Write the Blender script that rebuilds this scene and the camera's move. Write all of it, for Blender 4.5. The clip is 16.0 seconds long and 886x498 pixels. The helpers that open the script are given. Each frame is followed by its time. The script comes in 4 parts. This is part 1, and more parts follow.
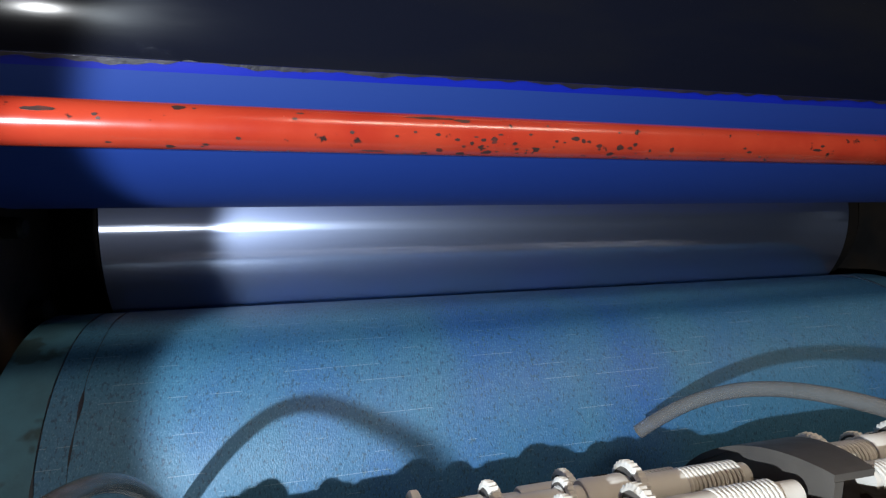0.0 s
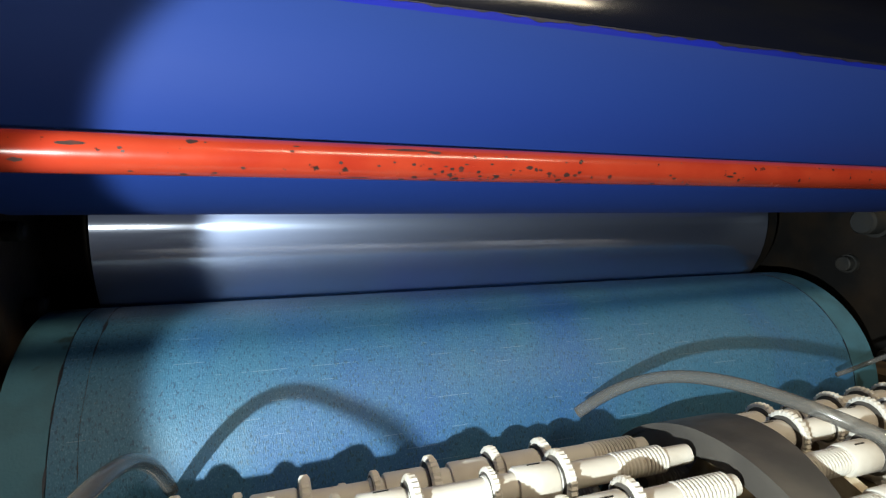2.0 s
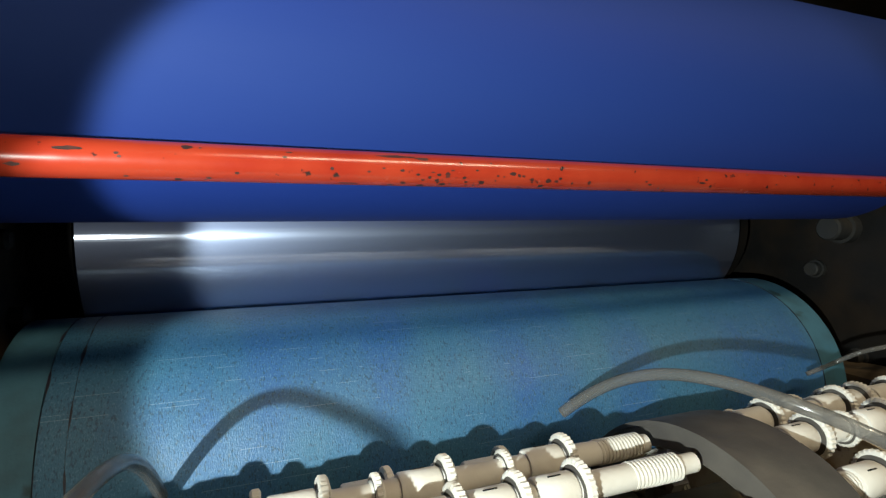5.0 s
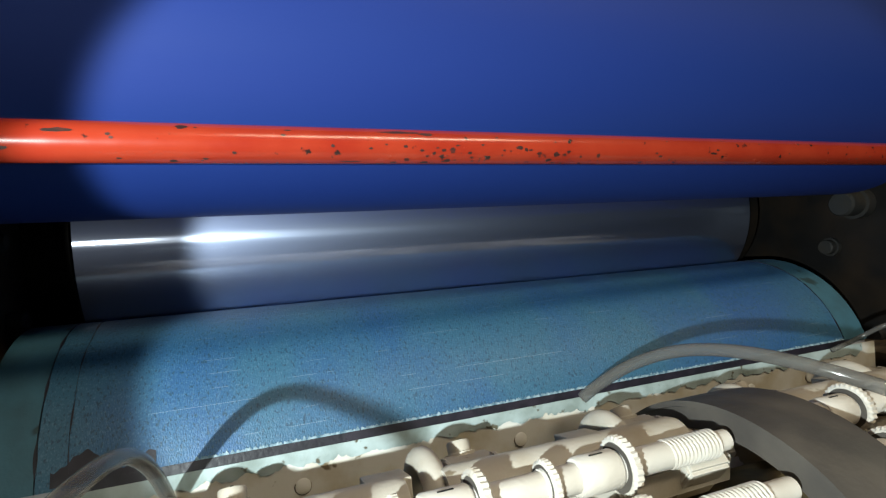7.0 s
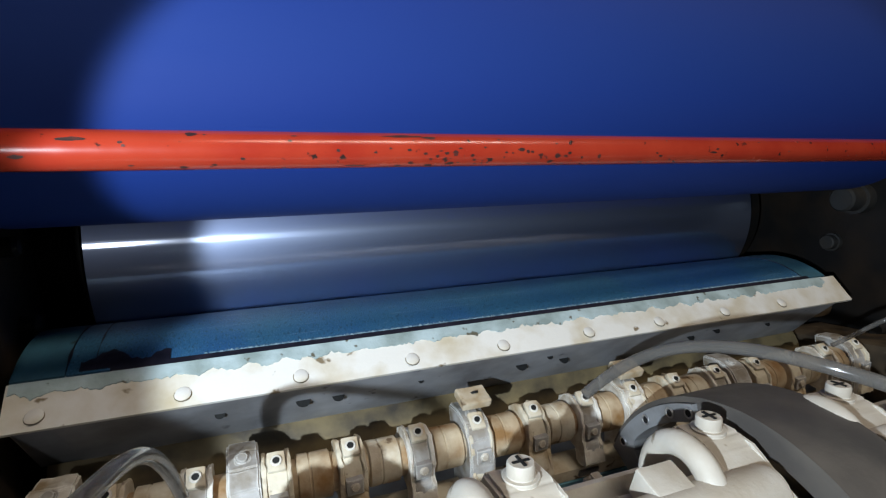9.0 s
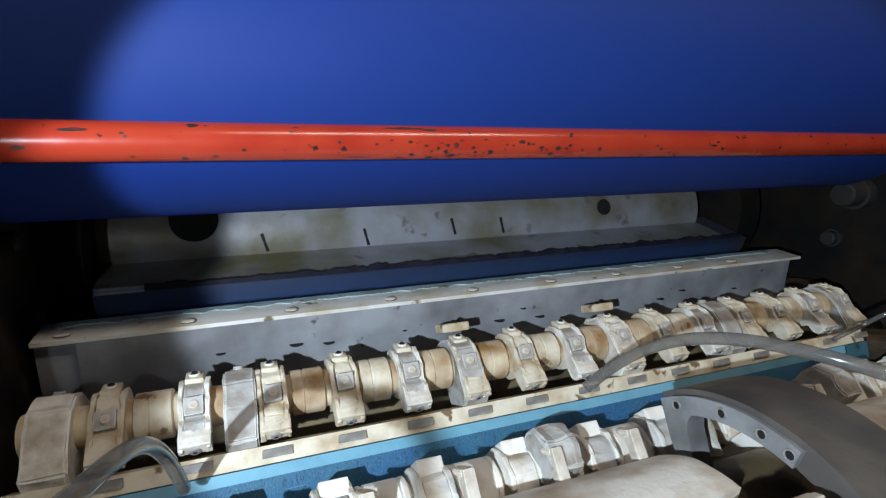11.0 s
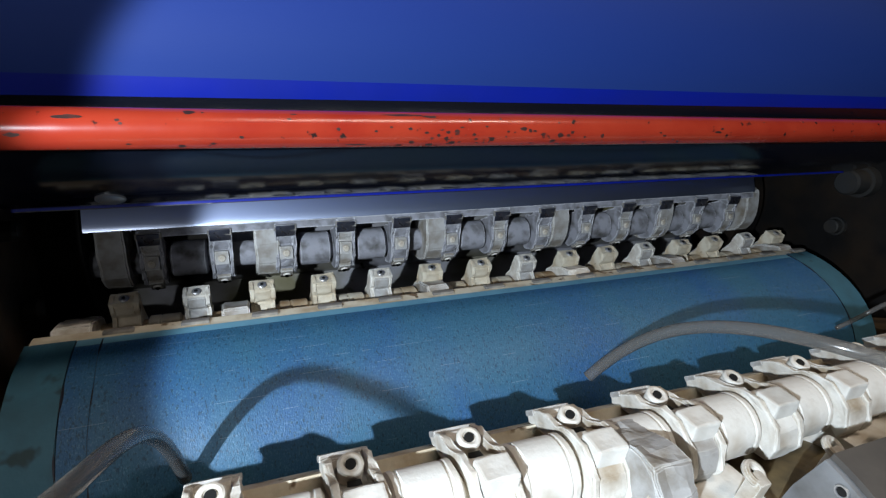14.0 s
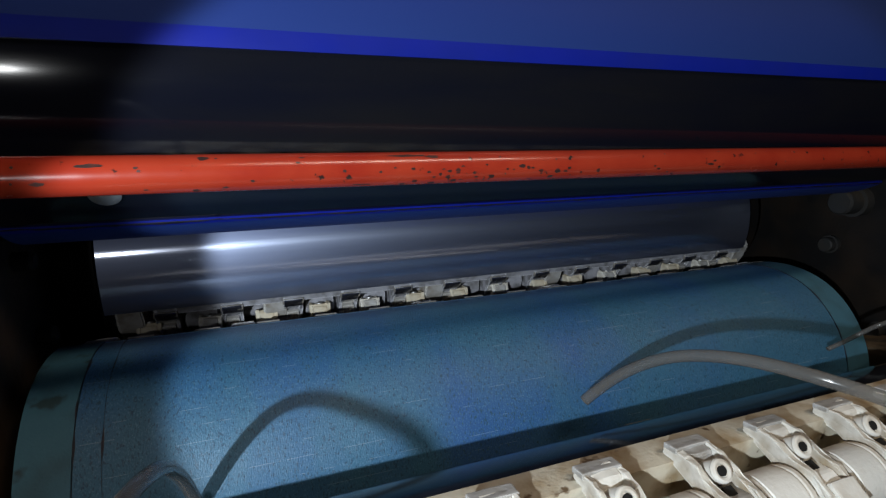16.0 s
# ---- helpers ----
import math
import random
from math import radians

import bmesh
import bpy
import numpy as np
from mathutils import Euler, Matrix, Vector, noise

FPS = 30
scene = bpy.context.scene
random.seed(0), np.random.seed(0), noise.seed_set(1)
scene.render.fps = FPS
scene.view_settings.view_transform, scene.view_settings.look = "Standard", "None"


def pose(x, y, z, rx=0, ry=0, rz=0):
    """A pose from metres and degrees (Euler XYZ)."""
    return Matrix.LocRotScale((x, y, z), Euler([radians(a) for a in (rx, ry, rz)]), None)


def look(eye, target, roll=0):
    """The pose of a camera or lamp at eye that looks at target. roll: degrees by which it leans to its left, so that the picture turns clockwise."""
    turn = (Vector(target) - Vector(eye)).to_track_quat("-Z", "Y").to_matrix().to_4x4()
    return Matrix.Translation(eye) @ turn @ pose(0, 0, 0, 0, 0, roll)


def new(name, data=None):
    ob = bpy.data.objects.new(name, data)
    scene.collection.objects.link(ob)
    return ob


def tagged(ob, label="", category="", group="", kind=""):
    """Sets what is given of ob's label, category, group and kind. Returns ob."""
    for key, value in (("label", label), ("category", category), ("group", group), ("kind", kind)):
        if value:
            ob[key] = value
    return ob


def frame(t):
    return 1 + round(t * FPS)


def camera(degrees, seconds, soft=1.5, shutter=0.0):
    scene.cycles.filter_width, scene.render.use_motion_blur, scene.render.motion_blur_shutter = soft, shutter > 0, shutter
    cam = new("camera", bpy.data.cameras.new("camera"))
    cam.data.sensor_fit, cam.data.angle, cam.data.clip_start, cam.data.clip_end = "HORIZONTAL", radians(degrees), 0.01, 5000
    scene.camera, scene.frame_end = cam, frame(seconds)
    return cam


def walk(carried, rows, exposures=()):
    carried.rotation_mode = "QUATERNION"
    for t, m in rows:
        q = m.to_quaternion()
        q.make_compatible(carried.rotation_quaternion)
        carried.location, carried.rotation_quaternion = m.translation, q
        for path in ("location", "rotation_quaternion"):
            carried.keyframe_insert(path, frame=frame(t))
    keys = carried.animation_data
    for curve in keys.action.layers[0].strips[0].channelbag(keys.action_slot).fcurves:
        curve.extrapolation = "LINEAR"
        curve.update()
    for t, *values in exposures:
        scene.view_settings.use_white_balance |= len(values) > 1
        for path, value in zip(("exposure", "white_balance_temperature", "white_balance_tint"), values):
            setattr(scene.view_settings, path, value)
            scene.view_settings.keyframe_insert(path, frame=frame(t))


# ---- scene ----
BASE = 1.2          # height of the first viewpoint above the floor


def view(x, y, z, yaw, pitch, roll):
    """Camera pose from a place and the turns to the left, up and clockwise."""
    turn = (Matrix.Rotation(radians(yaw), 4, "Z") @ Matrix.Rotation(radians(pitch), 4, "X")
            @ Matrix.Rotation(radians(roll), 4, "Y") @ Matrix.Rotation(radians(90), 4, "X"))
    return Matrix.Translation((x, y, z + BASE)) @ turn


# ---- camera ----
cam = camera(80.0, 16.0, soft=1.3)
PATH = [
    (0, 0.0341, 0.0686, -0.0202, -14.80, -2.99, 0.90),
    (0.5, 0.0177, 0.0377, -0.0071, -17.68, -4.37, 0.49),
    (1, 0.0141, 0.0289, -0.0012, -18.55, -4.67, 0.48),
    (1.5, 0.0109, 0.0208, 0.0001, -18.98, -4.59, 0.20),
    (2, 0.0071, 0.0103, 0.0079, -19.19, -4.94, -0.18),
    (2.5, 0.0059, 0.0107, 0.0088, -19.28, -4.87, -0.15),
    (3, 0.0026, 0.0045, 0.0053, -19.31, -4.64, -0.13),
    (3.5, -0.0001, 0.0000, 0.0003, -20.20, -3.93, -0.11),
    (4, -0.0025, -0.0023, -0.0001, -21.10, -3.53, -0.18),
    (6.5, -0.0045, 0.0084, -0.0105, -21.43, -2.63, 1.42),
    (7, -0.0036, 0.0153, -0.0289, -21.06, -2.10, 2.92),
    (7.5, -0.0036, 0.0176, -0.0363, -20.76, -1.83, 3.72),
    (8, -0.0044, 0.0146, -0.0332, -20.73, -1.99, 3.76),
    (8.5, -0.0060, 0.0115, -0.0263, -20.79, -2.15, 3.66),
    (9, -0.0074, 0.0077, -0.0243, -20.74, -2.51, 3.44),
    (11.5, -0.0089, 0.0074, -0.0326, -20.73, -2.39, 3.63),
    (12, -0.0083, 0.0078, -0.0315, -20.71, -2.85, 3.43),
    (12.5, -0.0072, 0.0086, -0.0326, -20.60, -2.92, 3.42),
    (13, -0.0075, 0.0115, -0.0326, -20.72, -2.58, 3.80),
    (13.5, -0.0080, 0.0119, -0.0373, -20.68, -2.64, 3.91),
    (14, -0.0069, 0.0111, -0.0335, -20.50, -3.44, 3.77),
    (14.5, -0.0047, 0.0082, -0.0245, -20.26, -5.02, 3.03),
    (15, -0.0049, 0.0066, -0.0236, -20.25, -5.01, 3.00),
    (15.5, -0.0089, 0.0020, -0.0188, -20.34, -4.43, 3.48),
    (16, -0.0116, -0.0048, -0.0046, -20.44, -3.26, 3.65),
]
walk(cam, [(t, view(*row)) for t, *row in PATH],
     [(0, 0.05, 6700, 10), (0.5, 0.15, 6900, 10), (1.5, 0.25, 7300, 4), (4.0, 0.15, 7500, 1), (6.5, 0.0, 7600, 0), (7.0, 0.02, 7300, 2), (7.5, -0.17, 7000, 4), (8.0, -0.3, 6700, 6),
      (9.0, -0.22, 6450, 8), (11.5, -0.24, 6300, 8), (12.5, -0.25, 6300, 9), (13.5, -0.28, 6400, 10), (14.5, -0.2, 6450, 10), (15.5, 0.0, 6600, 10), (15.8, -0.35, 6700, 10), (16.0, -0.7, 6800, 10)])

# ---- light ----
world = bpy.data.worlds.new("world")
scene.world = world
world.use_nodes = True
world.node_tree.nodes["Background"].inputs[0].default_value = (0.75, 0.62, 0.5, 1)
world.node_tree.nodes["Background"].inputs[1].default_value = 0.011


def lamp(name, kind, place, target, watts, colour):
    data = bpy.data.lights.new(name, kind)
    data.energy, data.color = watts, colour
    ob = new(name, data)
    ob.matrix_world = look((place[0], place[1], place[2] + BASE), (target[0], target[1], target[2] + BASE))
    return data


TORCH = (-0.37, -0.22, -0.052)
beam = lamp("torch_beam", "SPOT", TORCH, (TORCH[0] + 0.660, TORCH[1] + 0.750, TORCH[2] - 0.022), 57.0, (0.77, 0.89, 1.0))
beam.spot_size, beam.spot_blend, beam.shadow_soft_size = radians(46.5), 0.17, 0.009
spill = lamp("torch_spill", "SPOT", TORCH, (TORCH[0] + 0.45, TORCH[1] + 0.80, TORCH[2] + 0.03), 2.6, (0.9, 0.95, 1.0))
spill.spot_size, spill.spot_blend, spill.shadow_soft_size = radians(150), 0.5, 0.011
tube = lamp("hall_light", "AREA", (0.80, -0.92, 1.52), (0.45, 0.5, -0.1), 21.0, (1.0, 0.87, 0.72))
tube.shape, tube.size, tube.size_y = "RECTANGLE", 1.3, 0.16


# ---- materials ----
def shader(name, colour, rough=0.5, metal=0.0, dirt=None, dirt_scale=12.0, dirt_level=0.55, grain=0.0, grain_scale=400.0,
           stretch=(1, 1, 1), coat=0.0, rough_var=0.15, speck=None, speck_scale=60.0, speck_level=0.68):
    """A dirty painted or metal surface: broad stains, small specks and a fine grain bump."""
    m = bpy.data.materials.new(name)
    m.use_nodes = True
    t = m.node_tree
    p = t.nodes["Principled BSDF"]
    p.inputs["Metallic"].default_value = metal
    p.inputs["Coat Weight"].default_value = coat
    p.inputs["Coat Roughness"].default_value = 0.14
    at = t.nodes.new("ShaderNodeTexCoord")
    mapping = t.nodes.new("ShaderNodeMapping")
    mapping.inputs["Scale"].default_value = stretch
    t.links.new(at.outputs["Object"], mapping.inputs["Vector"])

    def noise_node(scale, detail):
        n = t.nodes.new("ShaderNodeTexNoise")
        n.inputs["Scale"].default_value, n.inputs["Detail"].default_value = scale, detail
        t.links.new(mapping.outputs[0], n.inputs["Vector"])
        return n.outputs["Fac"]

    def ramp(source, lo, hi):
        n = t.nodes.new("ShaderNodeMapRange")
        n.inputs["From Min"].default_value, n.inputs["From Max"].default_value = lo, hi
        t.links.new(source, n.inputs["Value"])
        return n.outputs["Result"]

    def mix(a, b, f):
        n = t.nodes.new("ShaderNodeMix")
        n.data_type = "RGBA"
        for socket, value in ((n.inputs["A"], a), (n.inputs["B"], b), (n.inputs["Factor"], f)):
            if isinstance(value, tuple):
                socket.default_value = (*value, 1)
            else:
                t.links.new(value, socket)
        return n.outputs["Result"]

    broad = noise_node(dirt_scale, 6)
    other = dirt or tuple(c * 0.6 for c in colour)
    col = mix(colour, other, ramp(broad, dirt_level - 0.12, dirt_level + 0.16))
    if speck:
        col = mix(col, speck, ramp(noise_node(speck_scale, 3), speck_level, speck_level + 0.05))
    t.links.new(col, p.inputs["Base Color"])
    n = t.nodes.new("ShaderNodeMapRange")
    n.inputs["To Min"].default_value, n.inputs["To Max"].default_value = max(rough - rough_var, 0.03), min(rough + rough_var, 1)
    t.links.new(noise_node(dirt_scale * 3, 4), n.inputs["Value"])
    t.links.new(n.outputs["Result"], p.inputs["Roughness"])
    if grain:
        b = t.nodes.new("ShaderNodeBump")
        b.inputs["Strength"].default_value, b.inputs["Distance"].default_value = grain, 0.001
        t.links.new(noise_node(grain_scale, 4), b.inputs["Height"])
        t.links.new(b.outputs["Normal"], p.inputs["Normal"])
    return m


BLUE = shader("blue_blanket", (0.005, 0.028, 0.195), 0.72, dirt=(0.006, 0.033, 0.178), dirt_scale=3, grain=0.05, grain_scale=900, stretch=(0.15, 1, 1))
BLUE_EDGE = shader("bright_blue_edge", (0.003, 0.013, 0.27), 0.5, dirt=(0.004, 0.014, 0.21), dirt_scale=8)
BLACK = shader("black_gloss", (0.005, 0.006, 0.012), 0.13, rough_var=0.06, dirt=(0.010, 0.010, 0.011), grain=0.05, grain_scale=60, stretch=(0.2, 1, 1))
CHROME = shader("ground_chrome", (0.58, 0.65, 0.82), 0.15, 1.0, dirt=(0.46, 0.50, 0.62), dirt_scale=14, rough_var=0.05, grain=0.10, grain_scale=110, stretch=(0.03, 1, 1))
TEAL = shader("jacket_cloth", (0.031, 0.120, 0.210), 0.5, dirt=(0.019, 0.088, 0.250), dirt_scale=9, grain=0.6, grain_scale=900, speck=(0.018, 0.068, 0.125), speck_scale=520, speck_level=0.575, stretch=(1, 0.45, 0.45))
TEAL_EDGE = shader("jacket_edge", (0.042, 0.135, 0.195), 0.6, dirt=(0.034, 0.10, 0.14), dirt_scale=30, grain=0.4, speck=(0.02, 0.05, 0.06), speck_scale=25, speck_level=0.64)
LIP = shader("light_lip", (0.16, 0.36, 0.48), 0.5, dirt=(0.12, 0.29, 0.40), dirt_scale=30, grain=0.2)
STRIPE = shader("dark_glue", (0.008, 0.008, 0.016), 0.5, dirt=(0.022, 0.018, 0.032), dirt_scale=60, grain=0.5, grain_scale=200)
FRAYED = shader("frayed_thread", (0.34, 0.46, 0.54), 0.8, dirt=(0.05, 0.14, 0.21), dirt_scale=120, dirt_level=0.50, grain=0.6, grain_scale=500, stretch=(1.6, 1, 1))
WHITE = shader("white_paint", (0.72, 0.70, 0.66), 0.5, dirt=(0.50, 0.42, 0.28), dirt_scale=18, dirt_level=0.56, grain=0.3, grain_scale=120, speck=(0.20, 0.15, 0.09), speck_scale=45, speck_level=0.67)
GREY = shader("grey_steel", (0.36, 0.37, 0.40), 0.45, 0.2, dirt=(0.19, 0.19, 0.20), dirt_scale=14, dirt_level=0.52, speck=(0.10, 0.10, 0.11), speck_scale=38, speck_level=0.66, grain=0.2, grain_scale=150)
CREAM = shader("powdered_cream", (0.66, 0.60, 0.48), 0.75, dirt=(0.38, 0.27, 0.15), dirt_scale=34, dirt_level=0.54, grain=0.5, grain_scale=260, speck=(0.17, 0.11, 0.06), speck_scale=48, speck_level=0.63)
RUST = shader("rusty_shaft", (0.62, 0.52, 0.37), 0.7, dirt=(0.26, 0.14, 0.05), dirt_scale=26, dirt_level=0.50, grain=0.4, grain_scale=240)
PAINT = shader("dusty_paint", (0.56, 0.52, 0.46), 0.6, dirt=(0.44, 0.38, 0.30), dirt_scale=22, dirt_level=0.56, grain=0.3, grain_scale=300, speck=(0.24, 0.19, 0.13), speck_scale=40, speck_level=0.66)
TORN = shader("torn_cloth", (0.44, 0.54, 0.56), 0.7, dirt=(0.24, 0.30, 0.29), dirt_scale=26, dirt_level=0.5, grain=0.6, grain_scale=200, speck=(0.10, 0.09, 0.06), speck_scale=60, speck_level=0.66)
DUST = shader("cream_dust", (0.76, 0.73, 0.67), 0.8, dirt=(0.30, 0.22, 0.13), dirt_scale=30, dirt_level=0.53, grain=0.6, grain_scale=320)
POWDER = shader("white_powder", (0.31, 0.31, 0.345), 0.8, dirt=(0.09, 0.085, 0.08), dirt_scale=60, dirt_level=0.55, grain=0.6, grain_scale=320)
BROWN = shader("oily_floor", (0.20, 0.15, 0.075), 0.6, dirt=(0.05, 0.04, 0.03), dirt_scale=22, grain=0.4, grain_scale=160)
CONCAVE = shader("oiled_casting", (0.29, 0.29, 0.33), 0.42, 0.2, dirt=(0.13, 0.115, 0.06), dirt_scale=9, dirt_level=0.51, grain=0.8, grain_scale=45, speck=(0.14, 0.13, 0.12), speck_scale=26, speck_level=0.62)
STEEL = shader("worn_steel", (0.42, 0.42, 0.44), 0.4, 0.7, dirt=(0.55, 0.53, 0.50), dirt_scale=60, grain=0.4, grain_scale=250)
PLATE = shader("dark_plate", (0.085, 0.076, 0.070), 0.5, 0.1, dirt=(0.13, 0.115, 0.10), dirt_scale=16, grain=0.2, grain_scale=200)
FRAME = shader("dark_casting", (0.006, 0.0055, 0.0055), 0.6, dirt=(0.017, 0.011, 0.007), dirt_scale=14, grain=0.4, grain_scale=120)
STUD = shader("dull_stud", (0.03, 0.03, 0.03), 0.6, 0.3, dirt=(0.04, 0.035, 0.03), dirt_scale=40)
WEB = shader("grey_web", (0.26, 0.265, 0.275), 0.45, 0.1, dirt=(0.12, 0.115, 0.11), dirt_scale=20, grain=0.2)
PADS = shader("worn_pad", (0.17, 0.16, 0.15), 0.6, dirt=(0.36, 0.33, 0.28), dirt_scale=60)
# near-black that paints the shade inside holes, sockets and slots; nothing is bored
HOLE_SHADE = shader("hole_shade", (0.004, 0.004, 0.004), 0.8)
RED = shader("red_paint", (0.40, 0.040, 0.018), 0.24, dirt=(0.34, 0.026, 0.013), dirt_scale=20, speck=(0.03, 0.016, 0.014), speck_scale=95, speck_level=0.67, coat=0.3, rough_var=0.08)
CHIP = shader("bare_chip", (0.035, 0.016, 0.014), 0.5, dirt=(0.10, 0.02, 0.014), dirt_scale=150)
SOOTY = shader("dusty_steel", (0.44, 0.43, 0.42), 0.65, 0.1, dirt=(0.20, 0.16, 0.11), dirt_scale=40, dirt_level=0.54, grain=0.5, grain_scale=220)
ROD = shader("rod_paint", (0.74, 0.70, 0.64), 0.6, dirt=(0.56, 0.50, 0.43), dirt_scale=16, dirt_level=0.58, grain=0.3, grain_scale=260, speck=(0.34, 0.28, 0.20), speck_scale=55, speck_level=0.69)
CHALK = shader("chalky_sleeve", (0.82, 0.80, 0.75), 0.75, dirt=(0.36, 0.26, 0.15), dirt_scale=17, dirt_level=0.54, grain=0.4, grain_scale=240)
OILY = shader("oily_casting", (0.075, 0.052, 0.030), 0.6, dirt=(0.012, 0.010, 0.008), dirt_scale=22, grain=0.4, grain_scale=160, speck=(0.12, 0.10, 0.07), speck_scale=60, speck_level=0.66)
# dark steel with a blue reflection painted into its base colour
STEEL_BLUE_REFLECTION = shader("steel_blue_reflection", (0.10, 0.11, 0.16), 0.3, 0.9, dirt=(0.18, 0.18, 0.20), dirt_scale=50, grain=0.2, grain_scale=200)
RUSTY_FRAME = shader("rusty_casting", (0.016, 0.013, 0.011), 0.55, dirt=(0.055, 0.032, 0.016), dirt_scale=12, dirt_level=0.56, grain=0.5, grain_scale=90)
HALL = shader("hall_paint", (0.06, 0.055, 0.05), 0.8)


def clear_plastic():
    m = bpy.data.materials.new("clear_plastic")
    m.use_nodes = True
    t = m.node_tree
    p = t.nodes["Principled BSDF"]
    p.inputs["Base Color"].default_value = (0.21, 0.20, 0.19, 1)
    p.inputs["Roughness"].default_value = 0.12
    p.inputs["Coat Weight"].default_value = 0.4
    p.inputs["Transmission Weight"].default_value = 0.3
    p.inputs["IOR"].default_value = 1.4
    thin = t.nodes.new("ShaderNodeBsdfTransparent")
    thin.inputs[0].default_value = (0.80, 0.79, 0.77, 1)
    both = t.nodes.new("ShaderNodeMixShader")
    cloud = t.nodes.new("ShaderNodeTexNoise")
    cloud.inputs["Scale"].default_value = 45.0
    level = t.nodes.new("ShaderNodeMapRange")
    level.inputs["To Min"].default_value, level.inputs["To Max"].default_value = 0.30, 0.60
    t.links.new(cloud.outputs["Fac"], level.inputs["Value"])
    t.links.new(level.outputs["Result"], both.inputs[0])
    t.links.new(p.outputs[0], both.inputs[1])
    t.links.new(thin.outputs[0], both.inputs[2])
    t.links.new(both.outputs[0], t.nodes["Material Output"].inputs["Surface"])
    return m


PLASTIC = clear_plastic()


def brushed(m):
    """Grinding marks that run round the cylinder and spread the gloss along it."""
    t = m.node_tree
    p = t.nodes["Principled BSDF"]
    tangent = t.nodes.new("ShaderNodeTangent")
    tangent.direction_type, tangent.axis = "RADIAL", "X"
    p.inputs["Anisotropic"].default_value = 0.9
    p.inputs["Anisotropic Rotation"].default_value = 0.25
    t.links.new(tangent.outputs[0], p.inputs["Tangent"])
    haze = t.nodes.new("ShaderNodeBsdfPrincipled")
    haze.inputs["Base Color"].default_value = (0.50, 0.58, 0.84, 1)
    haze.inputs["Metallic"].default_value, haze.inputs["Roughness"].default_value = 1.0, 0.5
    both = t.nodes.new("ShaderNodeMixShader")
    both.inputs[0].default_value = 0.34
    t.links.new(p.outputs[0], both.inputs[1])
    t.links.new(haze.outputs[0], both.inputs[2])
    t.links.new(both.outputs[0], t.nodes["Material Output"].inputs["Surface"])


brushed(CHROME)


def caked(m, pale, amount):
    """Spray powder that has caked on the worn edges."""
    t = m.node_tree
    p = t.nodes["Principled BSDF"]
    base = p.inputs["Base Color"].links[0].from_socket
    soft = t.nodes.new("ShaderNodeBevel")
    soft.samples = 4
    soft.inputs["Radius"].default_value = 0.0022
    plain = t.nodes.new("ShaderNodeNewGeometry")
    dot = t.nodes.new("ShaderNodeVectorMath")
    dot.operation = "DOT_PRODUCT"
    t.links.new(soft.outputs[0], dot.inputs[0])
    t.links.new(plain.outputs["Normal"], dot.inputs[1])
    n = t.nodes.new("ShaderNodeMapRange")
    n.inputs["From Min"].default_value, n.inputs["From Max"].default_value = 0.985, 0.86
    n.inputs["To Max"].default_value = amount
    t.links.new(dot.outputs["Value"], n.inputs["Value"])
    mix = t.nodes.new("ShaderNodeMix")
    mix.data_type = "RGBA"
    t.links.new(n.outputs["Result"], mix.inputs["Factor"])
    t.links.new(base, mix.inputs["A"])
    mix.inputs["B"].default_value = (*pale, 1)
    t.links.new(mix.outputs["Result"], p.inputs["Base Color"])


caked(POWDER, (0.72, 0.72, 0.76), 0.8)
caked(DUST, (0.86, 0.84, 0.78), 0.8)
caked(PAINT, (0.80, 0.78, 0.72), 0.6)
caked(SOOTY, (0.78, 0.77, 0.74), 0.8)
for m in (FRAME, STUD, BLUE_EDGE):
    m.node_tree.nodes["Principled BSDF"].inputs["Specular IOR Level"].default_value = 0.2
BLUE.node_tree.nodes["Principled BSDF"].inputs["Specular IOR Level"].default_value = 0.33


